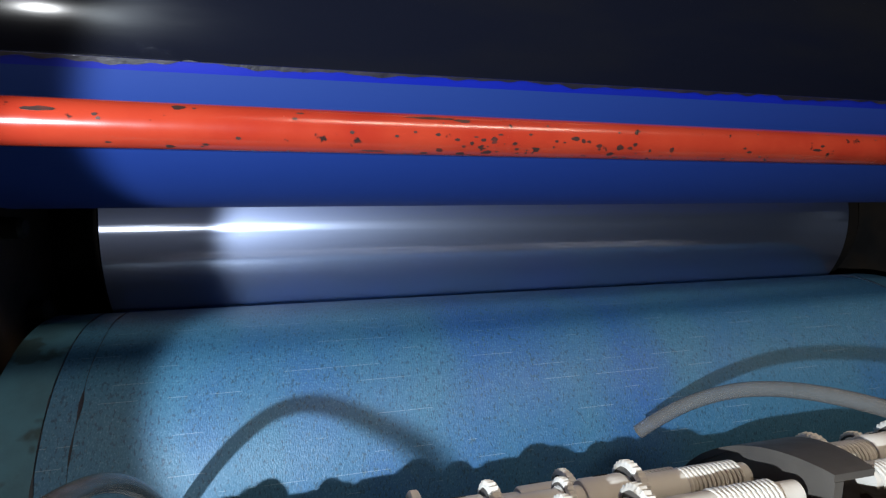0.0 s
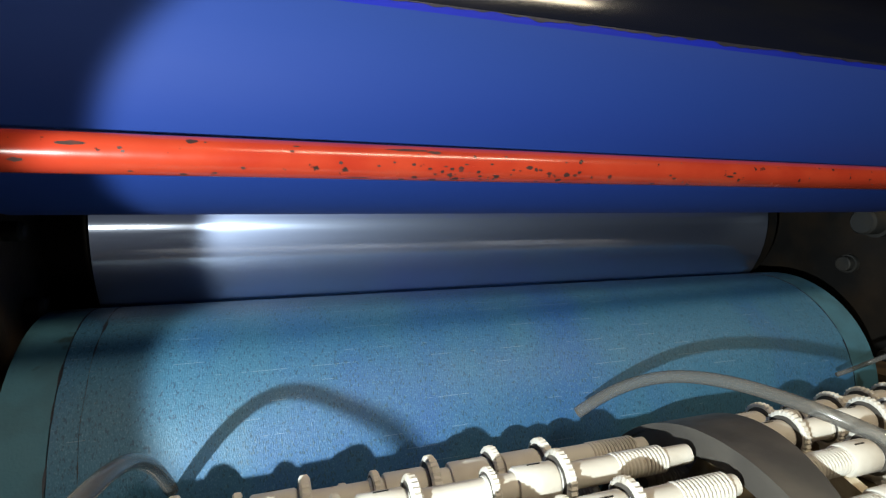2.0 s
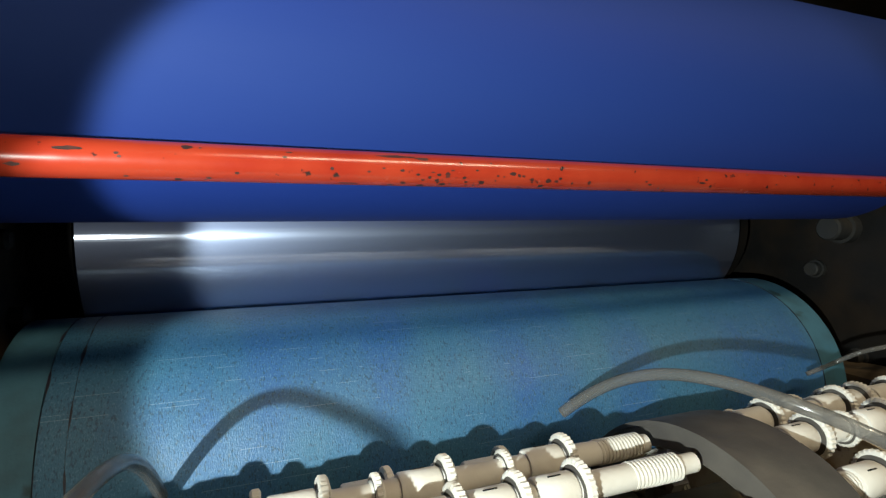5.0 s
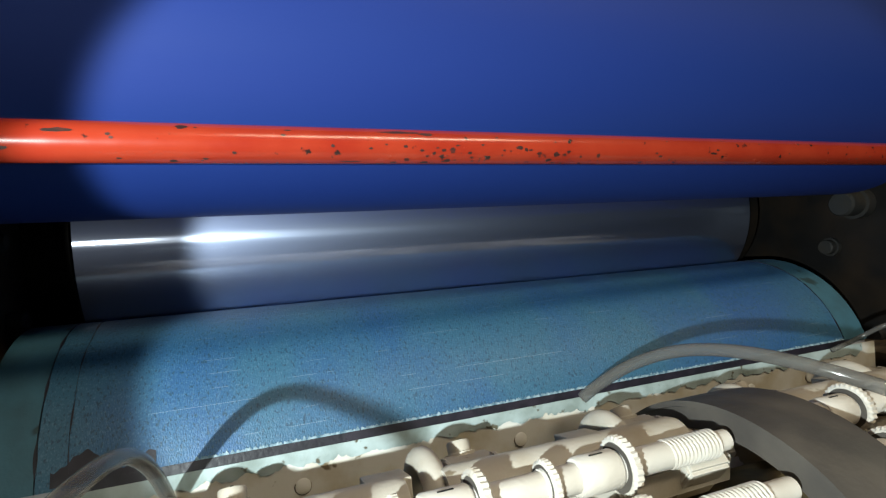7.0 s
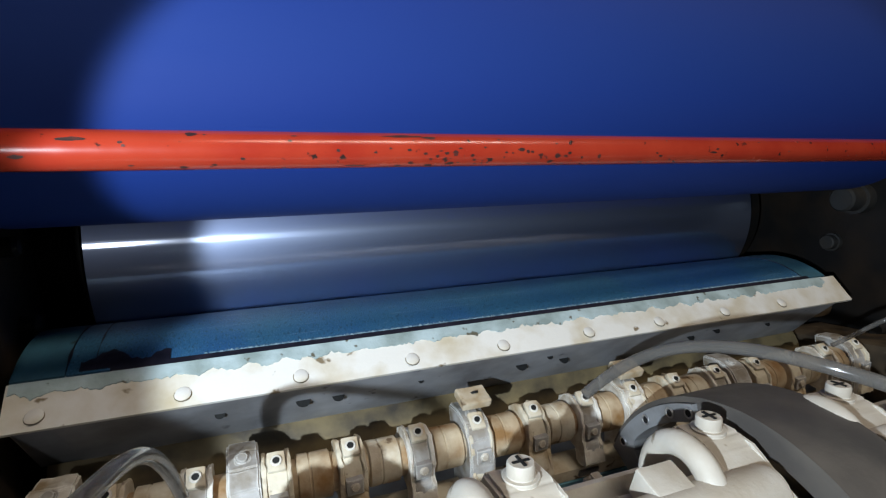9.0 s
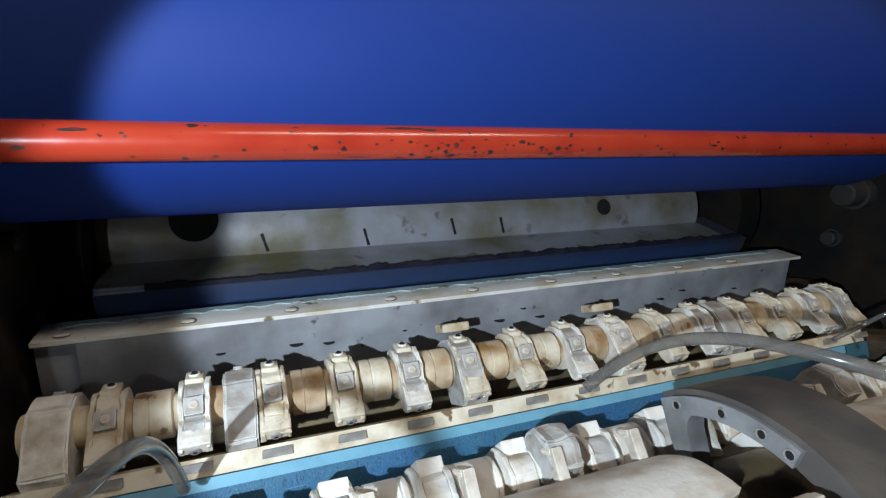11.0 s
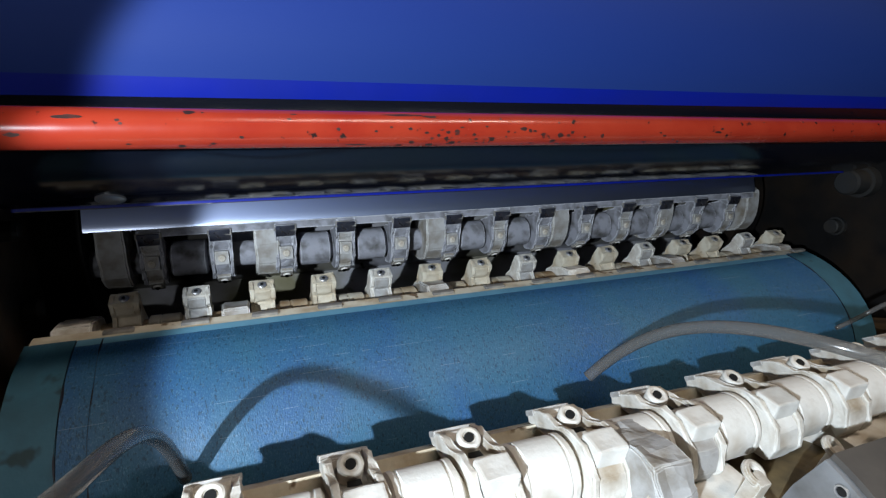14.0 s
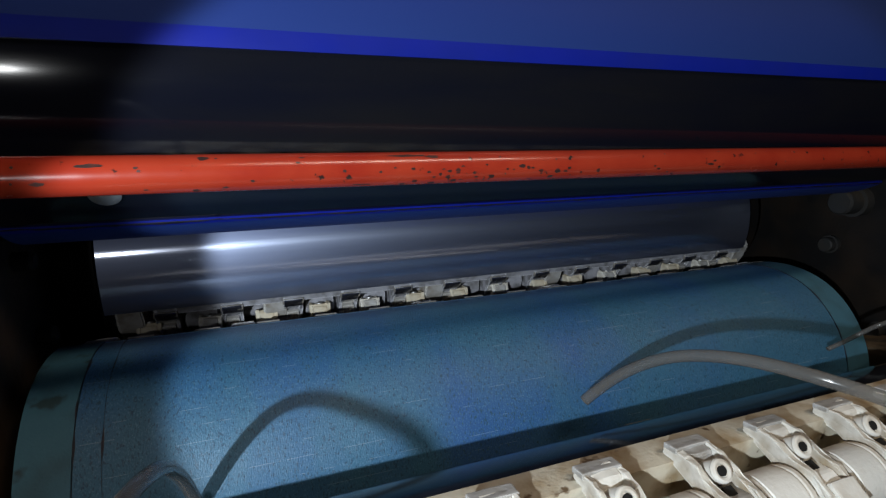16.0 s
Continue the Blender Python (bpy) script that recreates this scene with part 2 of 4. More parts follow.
def scratched(m, colour, step):
    """Thin broken pale lines along the cylinder, one every step degrees."""
    t = m.node_tree
    p = t.nodes["Principled BSDF"]
    base = p.inputs["Base Color"].links[0].from_socket

    def math_node(kind, a, b=None):
        n = t.nodes.new("ShaderNodeMath")
        n.operation = kind
        for socket, value in zip(n.inputs, (a, b)):
            if value is not None:
                if isinstance(value, (int, float)):
                    socket.default_value = value
                else:
                    t.links.new(value, socket)
        return n.outputs[0]

    where = t.nodes.new("ShaderNodeTexCoord").outputs["Object"]
    split = t.nodes.new("ShaderNodeSeparateXYZ")
    t.links.new(where, split.inputs[0])
    turn = math_node("ARCTAN2", split.outputs["Z"], split.outputs["Y"])
    part_of = math_node("FRACT", math_node("MULTIPLY", turn, 360 / (2 * math.pi) / step))
    line = math_node("LESS_THAN", part_of, 0.028)
    m1 = t.nodes.new("ShaderNodeMapping")
    m1.inputs["Scale"].default_value = (9, 45, 45)
    t.links.new(where, m1.inputs["Vector"])
    n1 = t.nodes.new("ShaderNodeTexNoise")
    n1.inputs["Scale"].default_value, n1.inputs["Detail"].default_value = 2.0, 5
    t.links.new(m1.outputs[0], n1.inputs["Vector"])
    broken = math_node("MULTIPLY", line, math_node("GREATER_THAN", n1.outputs["Fac"], 0.58))
    mix = t.nodes.new("ShaderNodeMix")
    mix.data_type = "RGBA"
    t.links.new(math_node("MULTIPLY", broken, 0.28), mix.inputs["Factor"])
    t.links.new(base, mix.inputs["A"])
    mix.inputs["B"].default_value = (*colour, 1)
    m2 = t.nodes.new("ShaderNodeMapping")
    m2.inputs["Scale"].default_value = (1.0, 0.6, 0.6)
    t.links.new(where, m2.inputs["Vector"])
    n2 = t.nodes.new("ShaderNodeTexNoise")
    n2.inputs["Scale"].default_value, n2.inputs["Detail"].default_value = 800.0, 4
    t.links.new(m2.outputs[0], n2.inputs["Vector"])
    fleck = t.nodes.new("ShaderNodeMapRange")
    fleck.inputs["From Min"].default_value, fleck.inputs["From Max"].default_value, fleck.inputs["To Max"].default_value = 0.52, 0.70, 0.34
    t.links.new(n2.outputs["Fac"], fleck.inputs["Value"])
    pale = t.nodes.new("ShaderNodeMix")
    pale.data_type = "RGBA"
    t.links.new(fleck.outputs["Result"], pale.inputs["Factor"])
    t.links.new(mix.outputs["Result"], pale.inputs["A"])
    pale.inputs["B"].default_value = (0.16, 0.30, 0.42, 1)
    t.links.new(pale.outputs["Result"], p.inputs["Base Color"])


scratched(TEAL, (0.45, 0.55, 0.60), 5.6)


# ---- mesh tools ----
def part(name, bm, material, parent=None, label="", pose_at=None, smooth=True):
    me = bpy.data.meshes.new(name)
    bmesh.ops.recalc_face_normals(bm, faces=bm.faces)
    bm.to_mesh(me)
    bm.free()
    me.materials.append(material)
    if smooth:
        me.set_sharp_from_angle(angle=radians(38)) if hasattr(me, "set_sharp_from_angle") else None
        for poly in me.polygons:
            poly.use_smooth = True
    return place(name, me, parent, label, pose_at)


def place(name, me, parent=None, label="", pose_at=None):
    ob = new(name, me)
    ob.parent = parent
    if pose_at is not None:
        ob.matrix_basis = pose_at
    if label:
        ob["label"] = label
    return ob


def shell(bm, r0, r1, a0, a1, x0, x1, n=48):
    """A thick arc about the x axis, from angle a0 to a1 (degrees from +y towards +z)."""
    rows = []
    for i in range(n + 1):
        a = radians(a0 + (a1 - a0) * i / n)
        c, s = math.cos(a), math.sin(a)
        rows.append([bm.verts.new((x, r * c, r * s)) for x, r in ((x0, r0), (x1, r0), (x1, r1), (x0, r1))])
    for a, b in zip(rows, rows[1:]):
        for k in range(4):
            bm.faces.new((a[k], a[(k + 1) % 4], b[(k + 1) % 4], b[k]))
    bm.faces.new(rows[0])
    bm.faces.new(rows[-1][::-1])
    return bm


def drum(bm, r, x0, x1, n=96):
    rods(bm, (x0, 0, 0), (x1, 0, 0), [(0, r), (1, r)], n)
    return bm


def rods(bm, p0, p1, profile, n=20):
    """A turned bar from p0 to p1; profile gives (share of the length, radius)."""
    p0, p1 = Vector(p0), Vector(p1)
    axis = (p1 - p0).normalized()
    u = axis.orthogonal().normalized()
    v = axis.cross(u)
    rings = []
    for s, r in profile:
        c = p0.lerp(p1, s)
        rings.append([bm.verts.new(c + r * (math.cos(2 * math.pi * k / n) * u + math.sin(2 * math.pi * k / n) * v)) for k in range(n)])
    for a, b in zip(rings, rings[1:]):
        for k in range(n):
            bm.faces.new((a[k], a[(k + 1) % n], b[(k + 1) % n], b[k]))
    bm.faces.new(rings[0][::-1])
    bm.faces.new(rings[-1])
    return bm


def block(bm, centre, size, turn=None, bevel=0.0015):
    """A bevelled box."""
    made = bmesh.ops.create_cube(bm, size=1.0)["verts"]
    m = Matrix.Translation(centre) @ (turn or Matrix()) @ Matrix.Diagonal((*size, 1))
    bmesh.ops.transform(bm, matrix=m, verts=made)
    if bevel:
        edges = list({e for v in made for e in v.link_edges})
        bmesh.ops.bevel(bm, geom=edges, offset=bevel, segments=2, affect="EDGES", profile=0.6)
    return bm


def extrude(bm, outline, x0, x1):
    """A (y, z) outline drawn out along x."""
    a = [bm.verts.new((x0, y, z)) for y, z in outline]
    b = [bm.verts.new((x1, y, z)) for y, z in outline]
    for k in range(len(a)):
        j = (k + 1) % len(a)
        bm.faces.new((a[k], a[j], b[j], b[k]))
    bm.faces.new(a[::-1])
    bm.faces.new(b)
    return bm


def ring(bm, centre, axis, major, minor, n=20, m=8):
    axis = Vector(axis).normalized()
    u = axis.orthogonal().normalized()
    v = axis.cross(u)
    loops = []
    for i in range(n):
        d = math.cos(2 * math.pi * i / n) * u + math.sin(2 * math.pi * i / n) * v
        loops.append([bm.verts.new(Vector(centre) + (major + minor * math.cos(2 * math.pi * k / m)) * d
                                   + minor * math.sin(2 * math.pi * k / m) * axis) for k in range(m)])
    for i in range(n):
        for k in range(m):
            bm.faces.new((loops[i][k], loops[i][(k + 1) % m], loops[(i + 1) % n][(k + 1) % m], loops[(i + 1) % n][k]))
    return bm


def worn(bm, amount=0.0012, scale=60.0, cuts=1):
    """Uneven, powder-caked surface."""
    if cuts:
        bmesh.ops.subdivide_edges(bm, edges=bm.edges[:], cuts=cuts, use_grid_fill=True)
    for v in bm.verts:
        v.co += amount * noise.noise_vector(v.co * scale)
    return bm


def polar(r, a):
    return r * math.cos(radians(a)), r * math.sin(radians(a))


def at(a, x=0.0):
    """A pose on a cylinder whose z axis points outwards at angle a; y points to smaller angles."""
    return Matrix.Translation((x, 0, 0)) @ Matrix.Rotation(radians(a - 90), 4, "X")


def thing(name, y, z, label, category, group=""):
    ob = new(name)
    ob.empty_display_size = 0.05
    ob.location = (0, y, z + BASE)
    return tagged(ob, label, category, group)


def fresh():
    return bmesh.new()


def dipped(bm, most=0.008, a0=345.3, span=52.0):
    """Draws a cylinder's skin inwards towards the edge of its gap."""
    for v in bm.verts:
        a = math.degrees(math.atan2(v.co.z, v.co.y)) % 360
        k = 1 - ((a - a0) % 360) / span if (a - a0) % 360 < span else (1.0 if (a0 - a) % 360 < 9 else 0.0)
        rad = math.hypot(v.co.y, v.co.z)
        if k > 0 and rad > 0.1:
            share = 1 - most * k * k * (3 - 2 * k) / rad
            v.co.y *= share
            v.co.z *= share
    return bm


# turn of the press since the start: seconds, degrees
TURN = [(0, 0), (0.5, 8), (1.5, 23.5), (2.5, 37.8), (3.5, 52), (4, 59.5), (4.5, 70), (5, 86), (5.5, 103.5), (6, 121.5), (6.5, 139), (6.75, 146), (7,
        152.3), (7.5, 162.3), (8, 172.8), (8.5, 181.3), (9, 189), (10.2, 210.3), (11.5, 234), (12, 243.4), (12.5, 252.8), (13, 262.2), (13.5, 271.7), (14, 281.7),
        (14.5, 292), (15, 302.2), (15.3, 305.8), (15.6, 306.8), (16, 307)]

BLANKET_CREEP = 11.5    # the blanket cylinder gains on the others, degrees

# how far the grippers of the jacketed cylinder lift: seconds, degrees
OPENING = [(0, 0), (4, 0), (9, 0), (11.5, 0), (12.0, 0), (12.5, 3), (13.0, 11), (13.5, 23), (14.0, 36), (14.5, 47), (15.0, 51), (15.5, 52), (16.0, 52)]

# ---- hall ----
def slab(name, size, centre, label):
    return tagged(part(name, block(fresh(), (0, 0, 0), size, bevel=0), HALL, None, "", Matrix.Translation(centre), smooth=False), label, "", "", "structure")


slab("floor", (8, 8, 0.1), (0.3, 0.3, -0.05), "grey concrete hall floor under the press")
slab("ceiling", (8, 8, 0.1), (0.3, 0.3, 3.55), "plain grey hall ceiling over the press")
slab("wall_back", (8, 0.1, 3.5), (0.3, 4.25, 1.75), "plain grey hall wall behind the press")
slab("wall_front", (8, 0.1, 3.5), (0.3, -3.65, 1.75), "plain grey hall wall facing the press")
slab("wall_near_side", (0.1, 7.8, 3.5), (-3.65, 0.3, 1.75), "plain grey hall wall beside the press")
slab("wall_far_side", (0.1, 7.8, 3.5), (4.25, 0.3, 1.75), "plain grey hall wall beyond the press")


# ---- press frames ----
def side_frame(x0, x1, material, label):
    f = thing("press_frame", 0, 0, label, "machine frame", "press frames")
    f.location = (0, 0, 0)
    bm = fresh()
    outline = [(0.46, 0.0), (1.6, 0.0), (1.6, 2.1), (0.40, 2.1), (0.40, 1.62), (0.46, 1.50), (0.50, 1.35), (0.50, 1.06), (0.46, 0.98)]
    extrude(bm, outline, x0, x1)
    part("casting", bm, material, f, smooth=False)
    return f


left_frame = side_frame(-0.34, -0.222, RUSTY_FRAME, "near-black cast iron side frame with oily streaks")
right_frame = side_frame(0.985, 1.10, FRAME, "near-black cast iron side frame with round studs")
for y, z, r, d in ((0.60, -0.02, 0.021, 0.05), (0.646, -0.095, 0.013, 0.02), (0.57, -0.24, 0.012, 0.02), (0.9, 0.02, 0.03, 0.02)):
    bm = fresh()
    rods(bm, (0.985, y, z + BASE), (0.985 - d, y, z + BASE), [(0, r * 1.25), (0.35, r * 1.25), (0.36, r), (0.92, r), (1, r * 0.85)], 28)
    part("stud", bm, STUD, right_frame, "dull steel stud end")
for y, z in ((0.62, -0.02), (0.66, -0.10), (0.72, 0.06)):
    part("stud", rods(fresh(), (-0.222, y, z + BASE), (-0.205, y, z + BASE), [(0, 0.010), (0.8, 0.010), (1, 0.007)], 20), STUD, left_frame, "dull steel stud end")
for y, z, w, h in ((0.56, -0.30, 0.24, 0.11), (0.47, -0.40, 0.12, 0.16), (0.70, -0.20, 0.10, 0.06)):
    bm = worn(block(fresh(), (0.935, y, z + BASE), (0.10, w, h), None, 0.012), 0.008, 22, 4)
    part("oily_casting", bm, OILY, right_frame, "oily brown casting lump")
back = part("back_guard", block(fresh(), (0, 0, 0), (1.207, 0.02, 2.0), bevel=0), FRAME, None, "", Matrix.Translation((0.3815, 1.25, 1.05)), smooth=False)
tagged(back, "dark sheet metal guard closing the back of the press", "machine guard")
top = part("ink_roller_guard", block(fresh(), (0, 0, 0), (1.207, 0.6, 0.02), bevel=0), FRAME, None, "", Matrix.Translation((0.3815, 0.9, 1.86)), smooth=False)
tagged(top, "dark sheet metal guard above the cylinders", "machine guard")

# ---- red bar ----
bar = thing("guard_bar", 0.4316, 0.0405, "glossy red painted round steel guard bar with black chips", "guard bar")
BAR_R = 0.0140
bar.location.y -= 0.004
bar.rotation_euler.z = 0.035
part("bar", rods(fresh(), (-0.55, 0, 0), (1.25, 0, 0), [(0, BAR_R), (1, BAR_R)], 48), RED, bar)
random.seed(5)
CHIPS = [(-0.106, 158, 6.5, 1.3), (-0.136, 206, 3.4, 1.1), (-0.036, 137, 3.3, 1.6), (-0.042, 248, 2.4, 1.2), (-0.022, 236, 1.7, 0.8), (-0.003, 215, 1.4, 1), (0.066, 190, 1.3, 0.9), (0.08, 246, 7.8, 0.7), (0.121, 138, 14.7, 1.2), (0.143, 144, 5.4, 1.2), (0.116, 252, 2.4, 1.2), (0.126, 236, 2.4, 1.4), (0.142, 250, 3.3, 1.4), (0.162, 240, 2.8, 1.5), (0.138, 200, 1.6, 0.9), (0.157, 199, 1.6, 1), (0.165, 196, 2.2, 1.2), (0.199, 224, 2.6, 1.7), (0.193, 179, 1.4, 0.7), (0.229, 187, 2.6, 1.3), (0.236, 193, 1.7, 1.3), (0.25, 206, 2.6, 1.3), (0.262, 234, 2.4, 1.3), (0.268, 209, 3, 1.8), (0.269, 251, 2.1, 1.1), (0.281, 199, 1.8, 1), (0.316, 213, 1.8, 1.6), (0.328, 274, 1.9, 0.8), (0.466, 198, 4.1, 0.9), (0.471, 184, 1.7, 0.9), (0.108, 183, 1.1, 0.7), (0.393, 212, 1.9, 0.8), (0.034, 141, 2, 0.6), (-0.074, 236, 1.4, 0.6)]
CHIPS += [(random.uniform(-0.16, 0.75), random.uniform(130, 265), random.uniform(0.5, 1.5), random.uniform(0.3, 0.8)) for k in range(45)]
CHIPS += [(random.gauss(0.21, 0.07), random.gauss(215, 22), random.uniform(0.6, 2.0), random.uniform(0.4, 1.1)) for k in range(30)]
for x, a, w, h in CHIPS:
    bm = fresh()
    rim = []
    for k in range(12):
        q = 2 * math.pi * k / 12
        s = random.uniform(0.7, 1.15)
        rim.append((x + 0.00125 * w * s * math.cos(q), radians(a) + 0.00135 * h * s * math.sin(q) / BAR_R))
    top_face = [bm.verts.new((u, (BAR_R + 0.00016) * math.cos(v), (BAR_R + 0.00016) * math.sin(v))) for u, v in rim]
    low_face = [bm.verts.new((u, (BAR_R - 0.0002) * math.cos(v), (BAR_R - 0.0002) * math.sin(v))) for u, v in rim]
    bm.faces.new(top_face)
    for k in range(12):
        bm.faces.new((top_face[k], low_face[k], low_face[(k + 1) % 12], top_face[(k + 1) % 12]))
    part("paint_chip", bm, CHIP, bar)
for x in (-0.55, 1.25):
    part("end_collar", rods(fresh(), (x - 0.02, 0, 0), (x + 0.02, 0, 0), [(0, 0.02), (1, 0.02)], 24), PLATE, bar, "dark steel collar")

# ---- blanket cylinder ----
blanket = thing("blanket_cylinder", 0.592, 0.156, "blanket cylinder with a smooth royal blue blanket and a black gap", "press cylinder")
part("core", drum(fresh(), 0.1575, -0.203, 0.93, 160), BLACK, blanket, "glossy black cylinder core")
part("blanket", shell(fresh(), 0.1515, 0.16, 208.5, 500.5, -0.203, 0.93, 160), BLUE, blanket, "smooth royal blue rubber blanket")
part("blanket_fold", shell(fresh(), 0.1515, 0.16, 500.5, 505.9, -0.203, 0.93, 6), BLUE_EDGE, blanket, "brighter blue folded blanket edge")
part("blanket_end", shell(fresh(), 0.1515, 0.16, 206, 208.5, -0.203, 0.93, 6), BLUE_EDGE, blanket, "brighter blue blanket end")
for x in (-0.115,):
    part("clamp_screw", rods(fresh(), (x, *polar(0.155, 190)), (x, *polar(0.161, 190)), [(0, 0.012), (0.7, 0.012), (1, 0.009)], 24), STEEL, blanket, "bright steel screw head")
for x0, x1 in ((-0.222, -0.207), (0.934, 0.985)):
    part("bearer", drum(fresh(), 0.156 if x0 < 0 else 0.10, x0, x1, 96), FRAME, blanket, "dark steel bearer ring")

# ---- chrome impression cylinder ----
chrome = thing("impression_cylinder", 0.856, -0.021, "bright chrome impression cylinder with a gripper gap", "press cylinder")
part("shell", shell(fresh(), 0.06, 0.16, 28, 308.7, -0.173, 0.847, 128), CHROME, chrome, "bright ground chrome surface")
part("gap_floor", shell(fresh(), 0.03, 0.085, -53, 30, -0.19, 0.80, 24), CONCAVE, chrome, "concave grey casting stained yellow with oil")
part("shaft", rods(fresh(), (-0.19, *polar(0.118, -32)), (0.87, *polar(0.118, -32)), [(0, 0.016), (1, 0.016)], 24), POWDER, chrome, "powder-dusted gripper shaft")
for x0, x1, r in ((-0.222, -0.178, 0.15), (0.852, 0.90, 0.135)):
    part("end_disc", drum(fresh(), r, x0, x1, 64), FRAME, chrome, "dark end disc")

# ---- transfer cylinder with the jacket ----
FLANGE_R, FLANGE_FALL = 0.1625, 0.00033
jacket = thing("transfer_cylinder", 0.666, -0.269, "transfer cylinder in a teal anti-marking cloth jacket with a gripper gap", "press cylinder")
part("body", dipped(shell(fresh(), 0.05, 0.157, 345.3, 640, -0.207, 0.848, 110)), GREY, jacket, "grey steel cylinder body")
part("jacket_lip", dipped(shell(fresh(), 0.1565, 0.1598, 345.3, 349.3, -0.165, 0.80, 6)), LIP, jacket, "smooth light blue jacket lip")
part("jacket_cloth", dipped(shell(fresh(), 0.1565, 0.16, 349.3, 625.6, -0.165, 0.80, 140)), TEAL, jacket, "speckled teal cloth jacket")
for x0, x1 in ((-0.207, -0.166), (0.801, 0.848)):
    part("jacket_edge", dipped(shell(fresh(), 0.1565, 0.1605, 345.3, 625.6, x0, x1, 140)), TEAL_EDGE, jacket, "paler stained jacket edge")
part("glue_stripe", shell(fresh(), 0.157, 0.1612, 624.4, 627.4, -0.13, 0.81, 4), STRIPE, jacket, "dark glue line at the jacket end")
FLANGE = [polar(FLANGE_R - 0.0055, 267.4), polar(FLANGE_R, 267.4), polar(FLANGE_R - FLANGE_FALL * 15.8, 283.2), polar(FLANGE_R - FLANGE_FALL * 15.8 - 0.0045, 283.2)]
part("flange", worn(extrude(fresh(), FLANGE, -0.207, 0.86), 0.0003, 30, 0), WHITE, jacket, "chipped white painted clamping strip")
part("gap_wall", extrude(fresh(), [polar(0.05, 280), polar(0.1555, 280), polar(0.1528, 282.9), polar(0.05, 282.9)], -0.17, 0.83), GREY, jacket, "grey steel gap wall with bored holes", None, False)
part("gap_floor", shell(fresh(), 0.04, 0.056, 282, 346, -0.2, 0.84, 20), BROWN, jacket, "oily brown gap floor")
part("shaft", rods(fresh(), (-0.2, *polar(0.125, 318)), (0.85, *polar(0.125, 318)), [(0, 0.019), (1, 0.019)], 28), RUST, jacket, "cream gripper shaft with rusty stains")

# ---- delivery drum ----
cream = thing("delivery_drum", 0.36, -0.375, "open delivery drum full of powder-coated rods, springs and clamps", "press drum")
part("core", drum(fresh(), 0.10, -0.2, 0.85, 64), BROWN, cream, "dirty brown drum core")


# ---- hoses ----
def hose(name, points, radius, label, material):
    curve = bpy.data.curves.new(name, "CURVE")
    curve.dimensions, curve.bevel_depth, curve.bevel_resolution, curve.use_fill_caps = "3D", radius, 5, True
    s = curve.splines.new("NURBS")
    s.points.add(len(points) - 1)
    s.use_endpoint_u, s.order_u, s.resolution_u = True, 4, 10
    for p, (x, y, z) in zip(s.points, points):
        p.co = (x, y, z + BASE, 1)
    temp = new(name, curve)
    me = bpy.data.meshes.new_from_object(temp.evaluated_get(bpy.context.evaluated_depsgraph_get()))
    bpy.data.objects.remove(temp)
    me.materials.clear()
    me.materials.append(material)
    for poly in me.polygons:
        poly.use_smooth = True
    ob = tagged(new(name, me), label, "hose", "air hoses")
    a, b = [Vector((*p[:2], p[2] + BASE)) for p in points[:2]]
    ax = (a - b).normalized()
    # the hose end is capped; a dark disc paints the shade of its bore
    bm = fresh()
    rods(bm, a, a + ax * 0.0006, [(0, radius * 0.6), (1, radius * 0.6)], 16)
    part("bore", bm, PLATE, ob, "dark disc painted as the shade in the open end")
    return ob


hose("air_hose", [(-0.069, 0.49, -0.235), (-0.07, 0.455, -0.202), (-0.072, 0.41, -0.169), (-0.075, 0.365, -0.149), (-0.079, 0.32, -0.140), (-0.085, 0.275, -0.138), (-0.097, 0.225, -0.137),
                  (-0.115, 0.17, -0.134), (-0.14, 0.11, -0.130), (-0.17, 0.05, -0.135), (-0.19, -0.02, -0.2), (-0.2, -0.05, -0.5)],
     0.0054, "cloudy clear plastic hose bent over in an arch", PLASTIC)
hose("air_hose", [(0.317, 0.47, -0.21), (0.336, 0.455, -0.188), (0.358, 0.43, -0.166), (0.378, 0.39, -0.150), (0.399, 0.345, -0.147), (0.416, 0.305, -0.152), (0.433, 0.275, -0.160), (0.451, 0.25, -0.169), (0.50, 0.2, -0.2), (0.6, 0.1, -0.4)],
     0.0060, "cloudy clear plastic hose arching over the drum", PLASTIC)
hose("wire", [(0.719, 0.48, -0.215), (0.746, 0.47, -0.204), (0.757, 0.45, -0.186), (0.765, 0.43, -0.173), (0.82, 0.40, -0.16), (0.99, 0.46, -0.14)], 0.003, "thin brownish plastic tube", PLASTIC)

# ---- grippers of the jacketed cylinder ----
def mesh_of(name, bm, material, smooth=True):
    ob = part(name, bm, material, None, "", None, smooth)
    me = ob.data
    bpy.data.objects.remove(ob)
    return me


def disc(r, h, n=18, bevel=0.3):
    return rods(fresh(), (0, 0, 0), (0, 0, h), [(0, r), (1 - bevel, r), (1, r * (1 - bevel * 0.6))], n)


FINGER = [(0.026, 0.118), (0.027, 0.130), (0.020, 0.142), (0.010, 0.149), (-0.004, 0.151), (-0.018, 0.147), (-0.026, 0.151), (-0.043, 0.152),
          (-0.047, 0.149), (-0.047, 0.137), (-0.036, 0.132), (-0.028, 0.134), (-0.023, 0.118), (-0.012, 0.104), (0.012, 0.102), (0.022, 0.108)]


